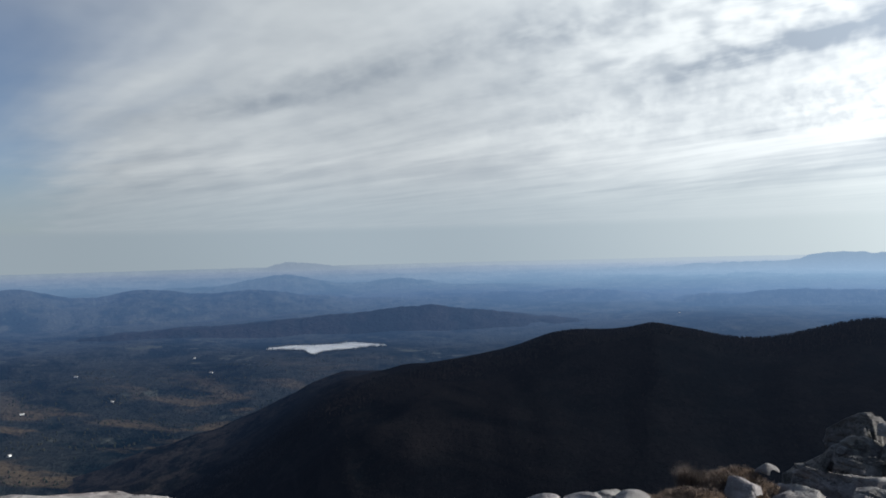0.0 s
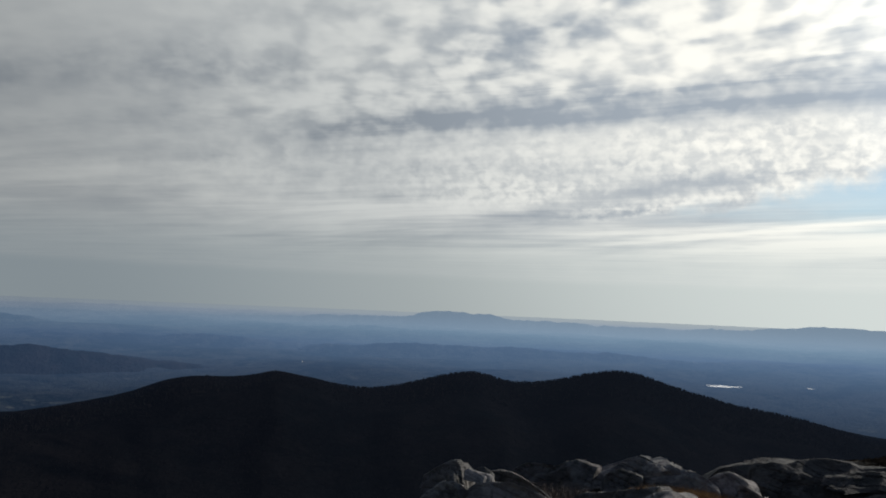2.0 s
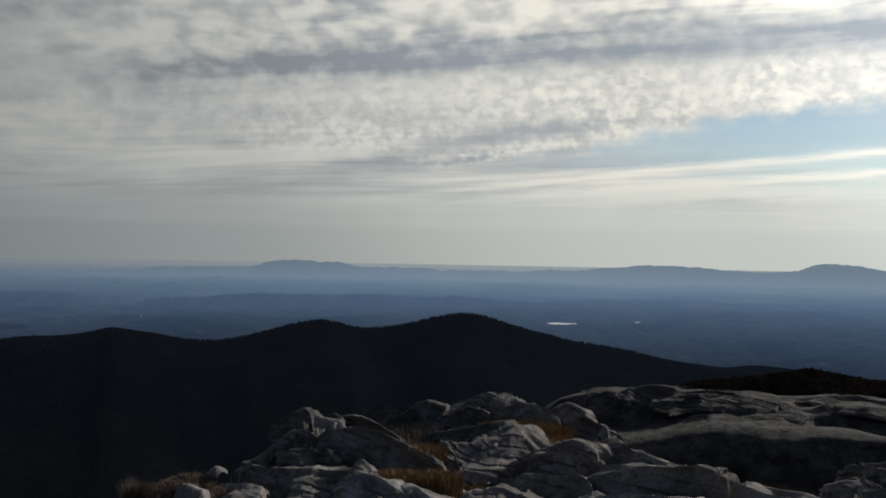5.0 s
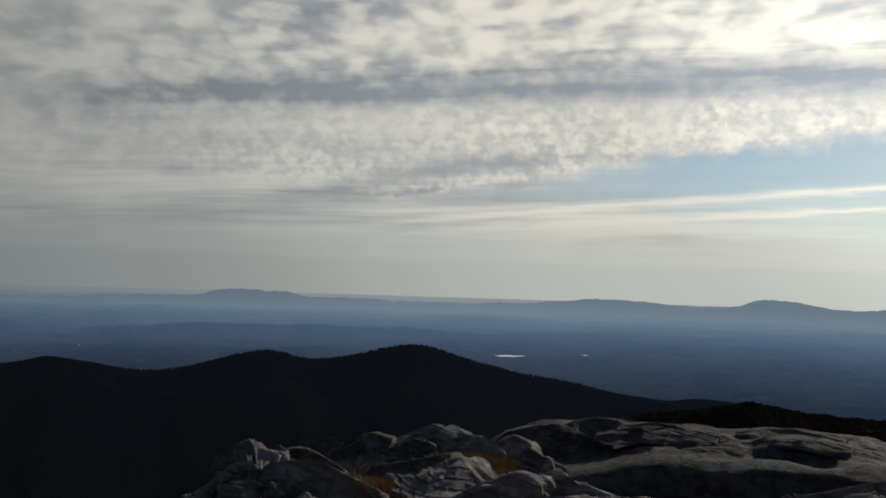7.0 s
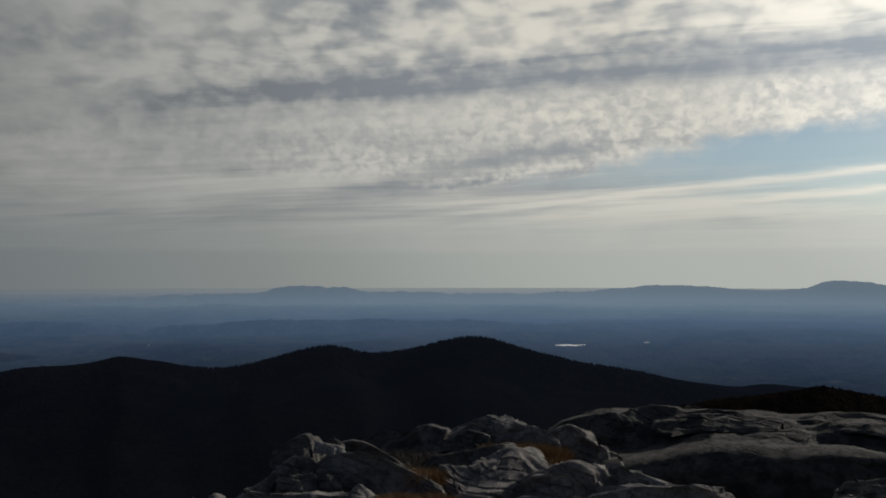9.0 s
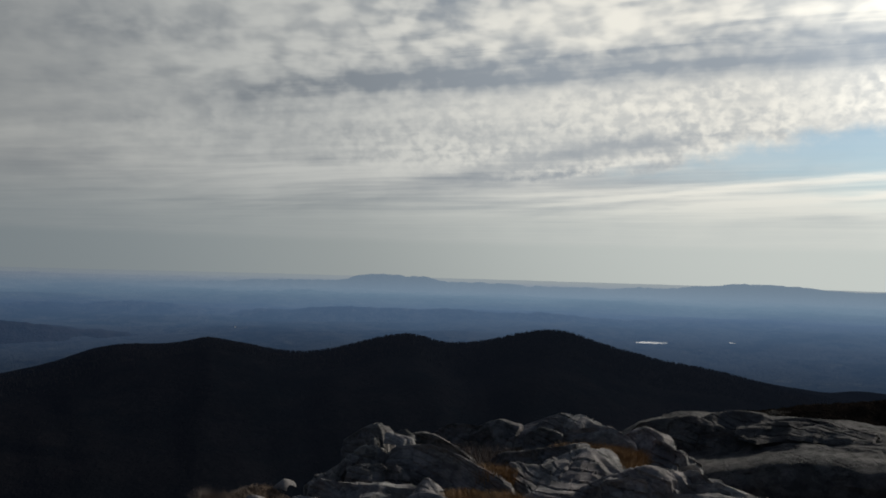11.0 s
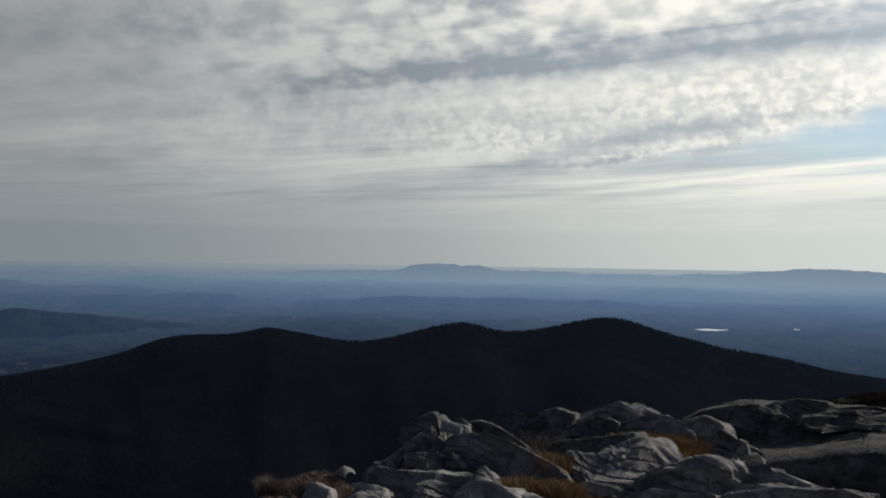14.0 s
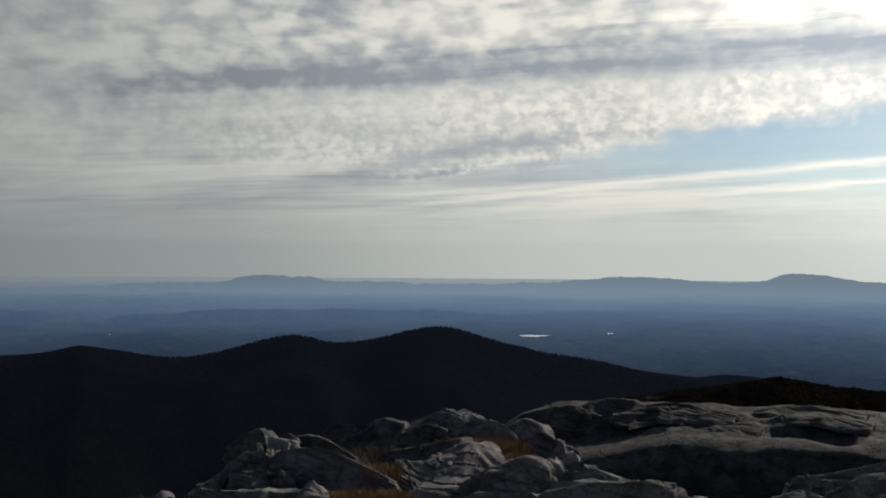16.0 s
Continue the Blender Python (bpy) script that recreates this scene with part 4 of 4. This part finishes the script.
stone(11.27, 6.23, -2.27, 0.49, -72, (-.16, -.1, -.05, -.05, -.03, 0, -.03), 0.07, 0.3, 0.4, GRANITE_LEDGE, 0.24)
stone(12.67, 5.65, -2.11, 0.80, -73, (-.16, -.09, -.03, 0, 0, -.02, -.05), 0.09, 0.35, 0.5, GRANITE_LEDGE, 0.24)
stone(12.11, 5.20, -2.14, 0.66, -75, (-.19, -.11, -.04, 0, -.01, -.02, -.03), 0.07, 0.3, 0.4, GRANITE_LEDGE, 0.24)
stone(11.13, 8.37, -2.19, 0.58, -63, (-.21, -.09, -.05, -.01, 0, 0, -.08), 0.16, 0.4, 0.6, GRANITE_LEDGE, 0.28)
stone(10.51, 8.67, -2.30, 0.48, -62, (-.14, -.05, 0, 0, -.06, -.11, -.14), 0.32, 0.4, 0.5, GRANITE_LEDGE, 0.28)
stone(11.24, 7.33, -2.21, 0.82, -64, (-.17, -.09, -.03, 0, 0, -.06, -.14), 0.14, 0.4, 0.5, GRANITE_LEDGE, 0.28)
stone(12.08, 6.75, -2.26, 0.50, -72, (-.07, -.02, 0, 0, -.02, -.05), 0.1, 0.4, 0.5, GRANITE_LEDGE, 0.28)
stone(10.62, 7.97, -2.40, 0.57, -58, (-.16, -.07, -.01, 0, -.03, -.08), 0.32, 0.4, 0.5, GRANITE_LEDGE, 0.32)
stone(2.72, 6.96, -1.99, 0.08, -60, (-.09, -.05, -.02, 0, -.01, -.04), 0.04, 0.06, 0.1, GRANITE_PALE, 0.24)
stone(2.35, 6.56, -1.99, 0.12, -46, (-.02, 0, 0, -.02, -.04, -.05), 0.14, 0.1, 0.12, GRANITE_PALE, 0.24)
stone(0.60, 6.27, -1.99, 0.16, -24, (-.08, -.05, -.02, 0, 0, -.01), 0.1, 0.2, 0.3, GRANITE_PALE, 0.28)
stone(0.94, 6.20, -1.97, 0.16, -19, (-.06, -.03, -.01, 0, 0, -.03), 0.1, 0.2, 0.3, GRANITE_PALE, 0.28)
stone(1.14, 6.29, -1.99, 0.10, -41, (-.04, -.02, 0, -.01, -.02, -.05), 0.1, 0.2, 0.3, GRANITE, 0.17)
stone(1.34, 6.22, -1.97, 0.14, -23, (-.06, -.02, 0, 0, -.01, -.04), 0.1, 0.2, 0.3, GRANITE_PALE, 0.28)
stone(-2.91, 5.43, -1.61, 0.48, 21, (0, -.02, -.03, -.05, -.07, -.07, -.09, -.13), 0.1, 0.25, 0.4, GRANITE_PALE, 0.28)
stone(-2.29, 5.70, -1.76, 0.26, 15, (0, 0, -.01, -.03, -.06, -.09), 0.1, 0.2, 0.3, GRANITE_PALE, 0.28)

# small broken pieces in the gaps between the large blocks
fill = random.Random(12)
for _ in range(44):
    far, bearing = fill.uniform(6.4, 10.6), fill.uniform(31, 62)
    size = fill.uniform(0.08, 0.24)
    fz = float(bedrock(np.array([bearing]), np.array([far]))[0])
    stone(math.sin(radians(bearing)) * far, math.cos(radians(bearing)) * far, fz + size * fill.uniform(0.1, 0.45), size, fill.uniform(-75, -10), (fill.uniform(-0.5, -0.1) * size, 0, fill.uniform(-0.2, 0) * size, fill.uniform(-0.7, -0.2) * size),
          size * fill.uniform(0.7, 1.1), size * fill.uniform(0.5, 1.0), size * 1.2, fill.choice((GRANITE, GRANITE, GRANITE_DARK, GRANITE_PALE)), fill.uniform(0.05, 0.3))


# ---- the long ledge ----
def granite_ledge():
    """A broad whaleback of granite with a steep shaded face and a broken top."""
    az = np.arange(43.5, 96, 0.08)
    s = np.concatenate([np.linspace(0, 0.30, 26), np.linspace(0.31, 0.9, 64), np.linspace(0.91, 1, 8)])
    A, S = np.meshgrid(az, s)
    crest_el = np.interp(A, (43.5, 45.0, 46.5, 49.0, 53.0, 61.5, 65.0, 70.5, 73.0, 96), (-13.5, -11.5, -10.5, -9.95, -9.65, -9.50, -9.15, -9.10, -9.5, -9.8))
    crest = 14.2 * np.tan(np.radians(crest_el))
    front = np.interp(A, (43.5, 46, 50, 55, 66, 76, 96), (13.4, 12.6, 11.75, 11.35, 11.5, 12.4, 12.6))
    x0, y0 = np.sin(np.radians(A)) * front, np.cos(np.radians(A)) * front
    front = front + 0.7 * fbm(x0 * 0.55, y0 * 0.55, 4, 71)
    lip = -2.33 + 0.17 * fbm(x0 * 0.6, y0 * 0.6, 3, 75) + np.interp(A, (43.5, 47, 51, 55, 60, 70, 76), (-0.9, -0.62, -0.48, -0.24, 0.0, 0.05, 0.14))
    lip = np.minimum(lip, crest - 0.05)
    wide = np.interp(A, (43.5, 47, 54, 59, 64), (0.8, 1.5, 1.6, 1.0, 0.9))
    R = np.where(S < 0.3, front + wide * (S / 0.3) ** 1.8, np.where(S < 0.9, front + wide + (14.2 - front - wide) * np.clip((S - 0.3) / 0.5, 0, 1) + np.maximum(S - 0.8, 0) * 12, 15.4 + (S - 0.9) * 14))
    rise = np.clip((S - 0.30) / 0.5, 0, 1)
    z = np.where(S < 0.3, -3.6 + (lip + 3.6) * np.sin(np.clip(S / 0.3, 0, 1) * np.pi / 2) ** 0.8, lip + (crest - lip) * rise ** 0.9)
    z = np.where(S > 0.8, crest - (S - 0.8) * 1.2 - np.maximum(S - 0.9, 0) * 30, z)
    x, y = np.sin(np.radians(A)) * R, np.cos(np.radians(A)) * R
    on_top = np.clip((S - 0.24) / 0.1, 0, 1) * np.clip((0.97 - S) / 0.1, 0, 1)
    # sheets of rock, broken into low steps and joints that run along the ledge
    u, v = x * 0.53 - y * 0.85, x * 0.85 + y * 0.53
    rng = np.random.default_rng(9)
    seeds = np.array([(p + rng.uniform(-0.6, 0.6), q + rng.uniform(-0.3, 0.3)) for p in np.arange(-6, 16, 1.5) for q in np.arange(8, 18, 0.75)])
    n = len(seeds)
    lumps = fbm(u * 0.55, v * 0.9, 4, 81)
    owner, lift, gap_ = broken_rock(u + 0.35 * fbm(u * 0.9, v * 1.3, 4, 83), v + 0.25 * fbm(u * 0.9 + 30, v * 1.3, 4, 84), seeds, rng.normal(0, 0.05, n), rng.normal(0, 0.05, (n, 2)), rng.uniform(1.3, 1.9, n), rng.uniform(-0.25, 0.25, n))
    sheets = v * 3.4 + 2.4 * fbm(u * 0.35, v * 0.5, 3, 85) + owner * 0.41
    stepz = 0.017 * (np.abs(sheets % 1.0 - 0.5) * 2) ** 4
    lift = lift + 0.15 * (1 - gap_) ** 2.2
    z = z + on_top * (0.19 * lumps + lift * 0.31 + stepz + 0.05 * fbm(u * 1.8, v * 2.6, 4, 97) + 0.026 * fbm(u * 5, v * 7, 4, 99))
    hollow = np.exp(-((A - 64.9) / 1.5) ** 2 - ((R - 12.65) / 0.20) ** 2) + 0.5 * np.exp(-((A - 67.6) / 1.2) ** 2 - ((R - 12.4) / 0.2) ** 2)
    z = z - 0.22 * hollow
    face = np.clip((0.30 - S) / 0.1, 0, 1)
    R = R + face * (0.30 * fbm(x * 1.3 + y, z * 1.8, 5, 61))
    a = np.radians(A)
    pts = np.stack([np.sin(a) * R, np.cos(a) * R, z], -1).reshape(-1, 3)
    quads = grid_faces(len(s), len(az))[:, ::-1]
    sheet = np.where((on_top > 0.95) & (A < 82), owner, -1).reshape(-1)[quads[:, 0]]
    here = np.array((10.5, 6.5, -2.6))
    base = new("granite_ledge")
    base.location = here

    def piece(name, mine, mat):
        used, flat = np.unique(mine.reshape(-1), return_inverse=True)
        mesh = from_arrays(name, pts[used] - here, flat.reshape(-1, 4), [mat])
        mesh.set_sharp_from_angle(angle=radians(40))
        return part(name, mesh, base)

    counts = np.bincount(sheet[sheet >= 0], minlength=n)
    loose = sheet < 0
    for i in range(n):
        if counts[i] > 150:
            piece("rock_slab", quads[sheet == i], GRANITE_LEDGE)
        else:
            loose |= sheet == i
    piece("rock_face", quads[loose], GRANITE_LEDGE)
    return tagged(base, "long weathered granite ledge with a shaded face and cracked top", "rock ledge")


granite_ledge()


# ---- plants ----
def ground_at(x, y):
    az, r = math.degrees(math.atan2(x, y)), math.hypot(x, y)
    return float(rock_surface(np.array([az]), np.array([r]))[0])


def blades(x, y, radius, count, tall, width, lean, seed, lift=0.0, spread=1.0):
    """Many curved blades or twigs over a patch of ground."""
    rng = np.random.default_rng(seed)
    ang, rad = rng.uniform(0, 2 * np.pi, count), radius * np.sqrt(rng.uniform(0, 1, count))
    bx, by = x + np.cos(ang) * rad * spread, y + np.sin(ang) * rad
    bz = rock_surface(np.degrees(np.arctan2(bx, by)), np.hypot(bx, by)) - 0.02
    h = lift + tall * rng.uniform(0.45, 1.1, count) * (1.1 - 0.5 * (rad / radius) ** 2)
    turn, out = rng.uniform(0, 2 * np.pi, count), rng.uniform(0.2, 1.0, count) * lean
    sx, sy = -np.sin(turn) * width, np.cos(turn) * width
    lx, ly = np.cos(turn) * out * (h - lift * 0.7), np.sin(turn) * out * (h - lift * 0.7)
    rows = []
    for f, bend, w in ((0.0, 0.0, 1.0), (0.55, 0.35, 0.8), (1.0, 1.0, 0.1)):
        for side in (-1, 1):
            rows.append(np.stack([bx + lx * bend + side * sx * w, by + ly * bend + side * sy * w, bz + h * f], -1))
    verts = np.stack(rows, 1).reshape(-1, 3)
    base = np.arange(count)[:, None] * 6
    faces = np.concatenate([base + np.array([0, 1, 3, 2]), base + np.array([2, 3, 5, 4])])
    return verts, faces


def grass(x, y, radius, count, tall, seed, z):
    lift = min(0.5, max(0.0, z - ground_at(x, y)))
    v, f = blades(x, y, radius, count, tall, 0.004, 0.9, seed, lift)
    return tagged(new("dry_grass", from_arrays("dry_grass", v, f, [DRY_GRASS], False)), "orange-brown dry grass between the rocks", "grass", "grass patches", "stuff")


def heath(x, y, radius, count, tall, seed, z):
    """A turf hummock that fills the ground between stones, with short dead stems on it."""
    rng = np.random.default_rng(seed)
    base = new("heath")
    base.location = (x, y, z)
    q, turn = np.meshgrid(np.linspace(0.02, 1.0, 18), np.linspace(0, 2 * np.pi, 48, endpoint=False), indexing="ij")
    mx, my = radius * q * np.cos(turn), radius * q * np.sin(turn)
    lie = lambda px, py: -0.65 * (np.hypot(px, py) / radius) ** 2.6 * radius + 0.10 * fbm((px + x) * 3, (py + y) * 3, 4, 501)
    part("turf", from_arrays("turf", np.stack([mx, my, lie(mx, my)], -1).reshape(-1, 3), grid_faces(18, 48, wrap=True), [TURF]), base)
    ang, rad = rng.uniform(0, 2 * np.pi, count), radius * np.sqrt(rng.uniform(0, 1, count))
    bx, by = np.cos(ang) * rad, np.sin(ang) * rad
    h, side, out = tall * rng.uniform(0.4, 1.1, count), rng.uniform(0, 2 * np.pi, count), rng.uniform(0.2, 1.3, count)
    rows = []
    for f, bend, w in ((0.0, 0.0, 1.0), (0.6, 0.4, 0.8), (1.0, 1.0, 0.2)):
        for e in (-0.0022, 0.0022):
            rows.append(np.stack([bx + np.cos(side) * out * h * bend - np.sin(side) * e * w, by + np.sin(side) * out * h * bend + np.cos(side) * e * w, lie(bx, by) - 0.01 + h * f], -1))
    start = np.arange(count)[:, None] * 6
    faces = np.concatenate([start + np.array([0, 1, 3, 2]), start + np.array([2, 3, 5, 4])])
    tagged(part("stem_tuft", from_arrays("stem_tuft", np.stack(rows, 1).reshape(-1, 3), faces, [HEATH], False), base), kind="stuff")
    return tagged(base, "low brown heath and dead grass on a turf hummock", "heath", "heath patches")


def shrub(x, y, radius, tall, seed, z):
    """A leafless low bush: a fan of thin branching twigs."""
    lift = min(0.3, max(0.0, z - ground_at(x, y)))
    base = new("shrub")
    base.location = (x, y, ground_at(x, y))
    v, f = blades(x, y, radius, 1500, tall, 0.0028, 0.8, seed, lift)
    v2, f2 = blades(x, y, radius * 0.5, 60, tall * 0.8, 0.009, 0.7, seed + 1, lift)
    here = np.array(base.location)
    part("twig_spray", from_arrays("twig_spray", v - here, f, [TWIG], False), base)
    part("stem", from_arrays("stem", v2 - here, f2, [BARK], False), base)
    return tagged(base, "leafless grey-brown shrub growing between boulders", "shrub", "shrubs on the summit")


# low heath along the edge of the summit
heath(1.35, 6.22, 0.40, 3600, 0.033, 26, -2.13)
heath(1.62, 6.40, 0.42, 3600, 0.039, 27, -2.10)
heath(1.95, 6.58, 0.42, 3600, 0.039, 28, -2.09)
heath(2.25, 6.80, 0.40, 3600, 0.046, 29, -2.09)
heath(2.50, 7.00, 0.32, 2600, 0.046, 30, -2.10)
heath(2.62, 6.72, 0.32, 2600, 0.046, 31, -2.12)
heath(2.15, 6.40, 0.34, 2600, 0.039, 32, -2.16)
heath(2.25, 6.05, 0.34, 2800, 0.039, 34, -2.11)
heath(2.50, 5.78, 0.34, 2800, 0.039, 35, -2.12)
heath(1.92, 6.15, 0.32, 2600, 0.039, 36, -2.10)
heath(2.50, 6.35, 0.34, 2600, 0.039, 33, -2.20)
shrub(2.06, 6.96, 0.10, 0.13, 22, -2.10)
shrub(5.63, 7.79, 0.62, 0.17, 21, -2.28)
shrub(5.25, 7.30, 0.20, 0.14, 24, -2.30)
grass(6.85, 7.04, 0.42, 1900, 0.049, 1, -2.12)
grass(7.10, 6.90, 0.30, 1300, 0.042, 2, -2.14)
grass(6.72, 6.32, 0.36, 1500, 0.063, 3, -2.22)
grass(5.34, 7.10, 0.30, 1300, 0.063, 4, -2.27)
grass(4.77, 6.32, 0.42, 2000, 0.056, 5, -2.30)
grass(4.51, 6.51, 0.34, 1600, 0.070, 6, -2.26)
grass(4.95, 6.02, 0.24, 1100, 0.049, 7, -2.30)
grass(4.29, 5.43, 0.16, 700, 0.049, 8, -2.26)
grass(6.65, 3.77, 0.34, 1300, 0.035, 9, -2.10)
grass(6.91, 3.27, 0.40, 1700, 0.042, 10, -2.12)
grass(7.15, 3.00, 0.30, 1200, 0.042, 11, -2.10)
grass(6.34, 6.87, 0.28, 1400, 0.07, 40, -2.04)
grass(6.54, 6.68, 0.26, 1300, 0.07, 41, -2.03)
grass(6.61, 6.47, 0.2, 1000, 0.07, 42, -2.06)
grass(6.49, 6.16, 0.16, 800, 0.07, 43, -2.10)
grass(4.98, 6.68, 0.2, 1000, 0.08, 44, -2.10)
grass(4.18, 6.02, 0.22, 1100, 0.07, 45, -2.09)
grass(4.41, 5.73, 0.2, 1000, 0.07, 46, -2.06)
grass(6.34, 3.80, 0.14, 700, 0.04, 47, -2.09)
grass(6.47, 3.58, 0.16, 800, 0.04, 48, -2.09)
grass(6.70, 3.03, 0.2, 1000, 0.05, 49, -2.04)


# ---- woods: many small conifers ----
def conifers(name, label, places, heights, seed, mat, slim=0.24, grows_on=None):
    rng = np.random.default_rng(seed)
    n = len(places)
    sides = 5
    ring = np.linspace(0, 2 * np.pi, sides, endpoint=False)
    turn = rng.uniform(0, 2 * np.pi, n)
    fat = heights * slim * rng.uniform(0.7, 1.4, n)
    rows = []
    for level, width in ((0.08, 1.0), (0.5, 0.62)):
        for q in ring:
            jag = rng.uniform(0.75, 1.25, n)
            rows.append(np.stack([places[:, 0] + np.cos(turn + q) * fat * width * jag, places[:, 1] + np.sin(turn + q) * fat * width * jag, places[:, 2] + heights * (level - 0.12 * (jag - 1))], -1))
    tip = places.copy()
    tip[:, 2] += heights
    rows.append(tip)
    verts = np.stack(rows, 1).reshape(-1, 3)
    base = np.arange(n)[:, None] * (2 * sides + 1)
    faces = []
    for i in range(sides):
        j = (i + 1) % sides
        faces += (base + np.array([i, j, sides + j, sides + i])).tolist()
        faces += (base + np.array([sides + i, sides + j, 2 * sides])).tolist()
    mesh = from_arrays(name, verts, faces, [mat], False)
    if grows_on:
        return tagged(part(name, mesh, grows_on, label), kind="stuff")
    return tagged(new(name, mesh), label, "woods", kind="stuff")


def on_grid(grid, low, high, count, seed, az_low=-90, az_high=90):
    """Random places on a hill between two heights of its flanks."""
    A, R, z, S = grid
    rng = np.random.default_rng(seed)
    ok = np.argwhere((S[:-1, :-1] >= low) & (S[:-1, :-1] <= high) & (A[:-1, :-1] > az_low) & (A[:-1, :-1] < az_high))
    pick = ok[rng.integers(0, len(ok), count)]
    f, g = rng.uniform(0, 1, (2, count))
    i, j = pick[:, 0], pick[:, 1]
    blend = lambda q: (q[i, j] * (1 - f) + q[i + 1, j] * f) * (1 - g) + (q[i, j + 1] * (1 - f) + q[i + 1, j + 1] * f) * g
    return polar(blend(A), blend(R), blend(z))


rng = np.random.default_rng(5)
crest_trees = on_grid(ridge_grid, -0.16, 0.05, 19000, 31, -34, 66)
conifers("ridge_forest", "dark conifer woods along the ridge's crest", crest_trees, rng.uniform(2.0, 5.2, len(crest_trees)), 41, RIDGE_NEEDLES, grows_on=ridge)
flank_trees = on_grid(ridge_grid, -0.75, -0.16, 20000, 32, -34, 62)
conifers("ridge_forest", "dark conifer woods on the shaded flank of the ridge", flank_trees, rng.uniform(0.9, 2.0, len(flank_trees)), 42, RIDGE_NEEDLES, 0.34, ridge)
scrub_places = on_grid(shoulder_grid, -0.9, 0.1, 2600, 33)
conifers("shoulder_scrub", "stunted dark scrub on the mountain's shoulder", scrub_places, rng.uniform(0.25, 0.75, len(scrub_places)) * rng.uniform(0.5, 1.3, len(scrub_places)), 43, NEEDLES, 0.5, shoulder)

wa, wr = rng.uniform(-36, 22, 9000), np.sqrt(rng.uniform(1300 ** 2, 4200 ** 2, 9000))
keep = fbm(np.sin(np.radians(wa)) * wr / 130, np.cos(np.radians(wa)) * wr / 130, 3, 55) > 0.12
wa, wr = wa[keep], wr[keep]
valley_trees = polar(wa, wr, ground_height(wa, wr))
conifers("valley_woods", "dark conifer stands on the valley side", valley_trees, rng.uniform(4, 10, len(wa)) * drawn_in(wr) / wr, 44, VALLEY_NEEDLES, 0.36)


sf = rng.uniform(0.01, 0.99, 700)
far_shore, near_shore = shores(sf)
side = rng.uniform(0, 1, 700) < 0.35
se = np.where(side, far_shore + rng.uniform(0.0, 0.05, 700), near_shore - rng.uniform(0.0, 0.10, 700))
sa, sr = np.radians(-13.1 + 8.8 * sf), LAKE_Z / np.tan(np.radians(se))
shore_trees = np.stack([np.sin(sa) * sr, np.cos(sa) * sr, 0 * sr + LAKE_Z - 1.0], -1)
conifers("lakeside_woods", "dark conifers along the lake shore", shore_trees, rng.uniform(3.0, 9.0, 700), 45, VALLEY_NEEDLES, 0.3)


# ---- houses in the valley ----
def land_distance(az, el):
    r = np.geomspace(300, 30000, 4000)
    z = ground_height(az + 0 * r, r)
    seen = np.argmax(np.degrees(np.arctan2(z, r)) > el)
    return float(r[seen]), float(z[seen])


def house(az, el, turn, seed):
    """A far house: walls and a gabled roof."""
    r, z = land_distance(az, el)
    by = float(drawn_in(r)) / r
    at = polar(np.array(az), np.array(r), np.array(z))
    base = new("house")
    base.matrix_world = Matrix.Translation(at.tolist()) @ pose(0, 0, 0, 0, 0, turn)
    w, d, h = 7.0 * by, 4.5 * by, 4.0 * by
    bm = bmesh.new()
    bmesh.ops.create_cube(bm, size=1.0, matrix=Matrix.Translation((0, 0, h / 2)) @ Matrix.Diagonal((2 * w, 2 * d, h, 1)))
    walls = bpy.data.meshes.new("wall")
    bm.to_mesh(walls)
    bm.free()
    walls.materials.append(PAINT)
    part("wall", walls, base)
    e = 1.1
    roof = from_arrays("roof", [(-w * e, -d * e, h), (w * e, -d * e, h), (w * e, d * e, h), (-w * e, d * e, h), (-w * e, 0, h * 1.7), (w * e, 0, h * 1.7)],
                       [(0, 1, 5, 4), (2, 3, 4, 5), (0, 4, 3), (1, 2, 5), (0, 3, 2, 1)], [ROOFING], False)
    part("roof", roof, base)
    return tagged(base, "tiny white house among the valley woods", "house", "houses in the valley")


for i, (az, el) in enumerate(((-28.8, -9.7), (-18.0, -6.93), (-11.1, -5.1), (-16.9, -8.0), (16.9, -4.6), (-29.6, -12.2), (-23.4, -9.45), (-25.6, -7.6))):
    house(az, el, 35 + 47 * i, i)
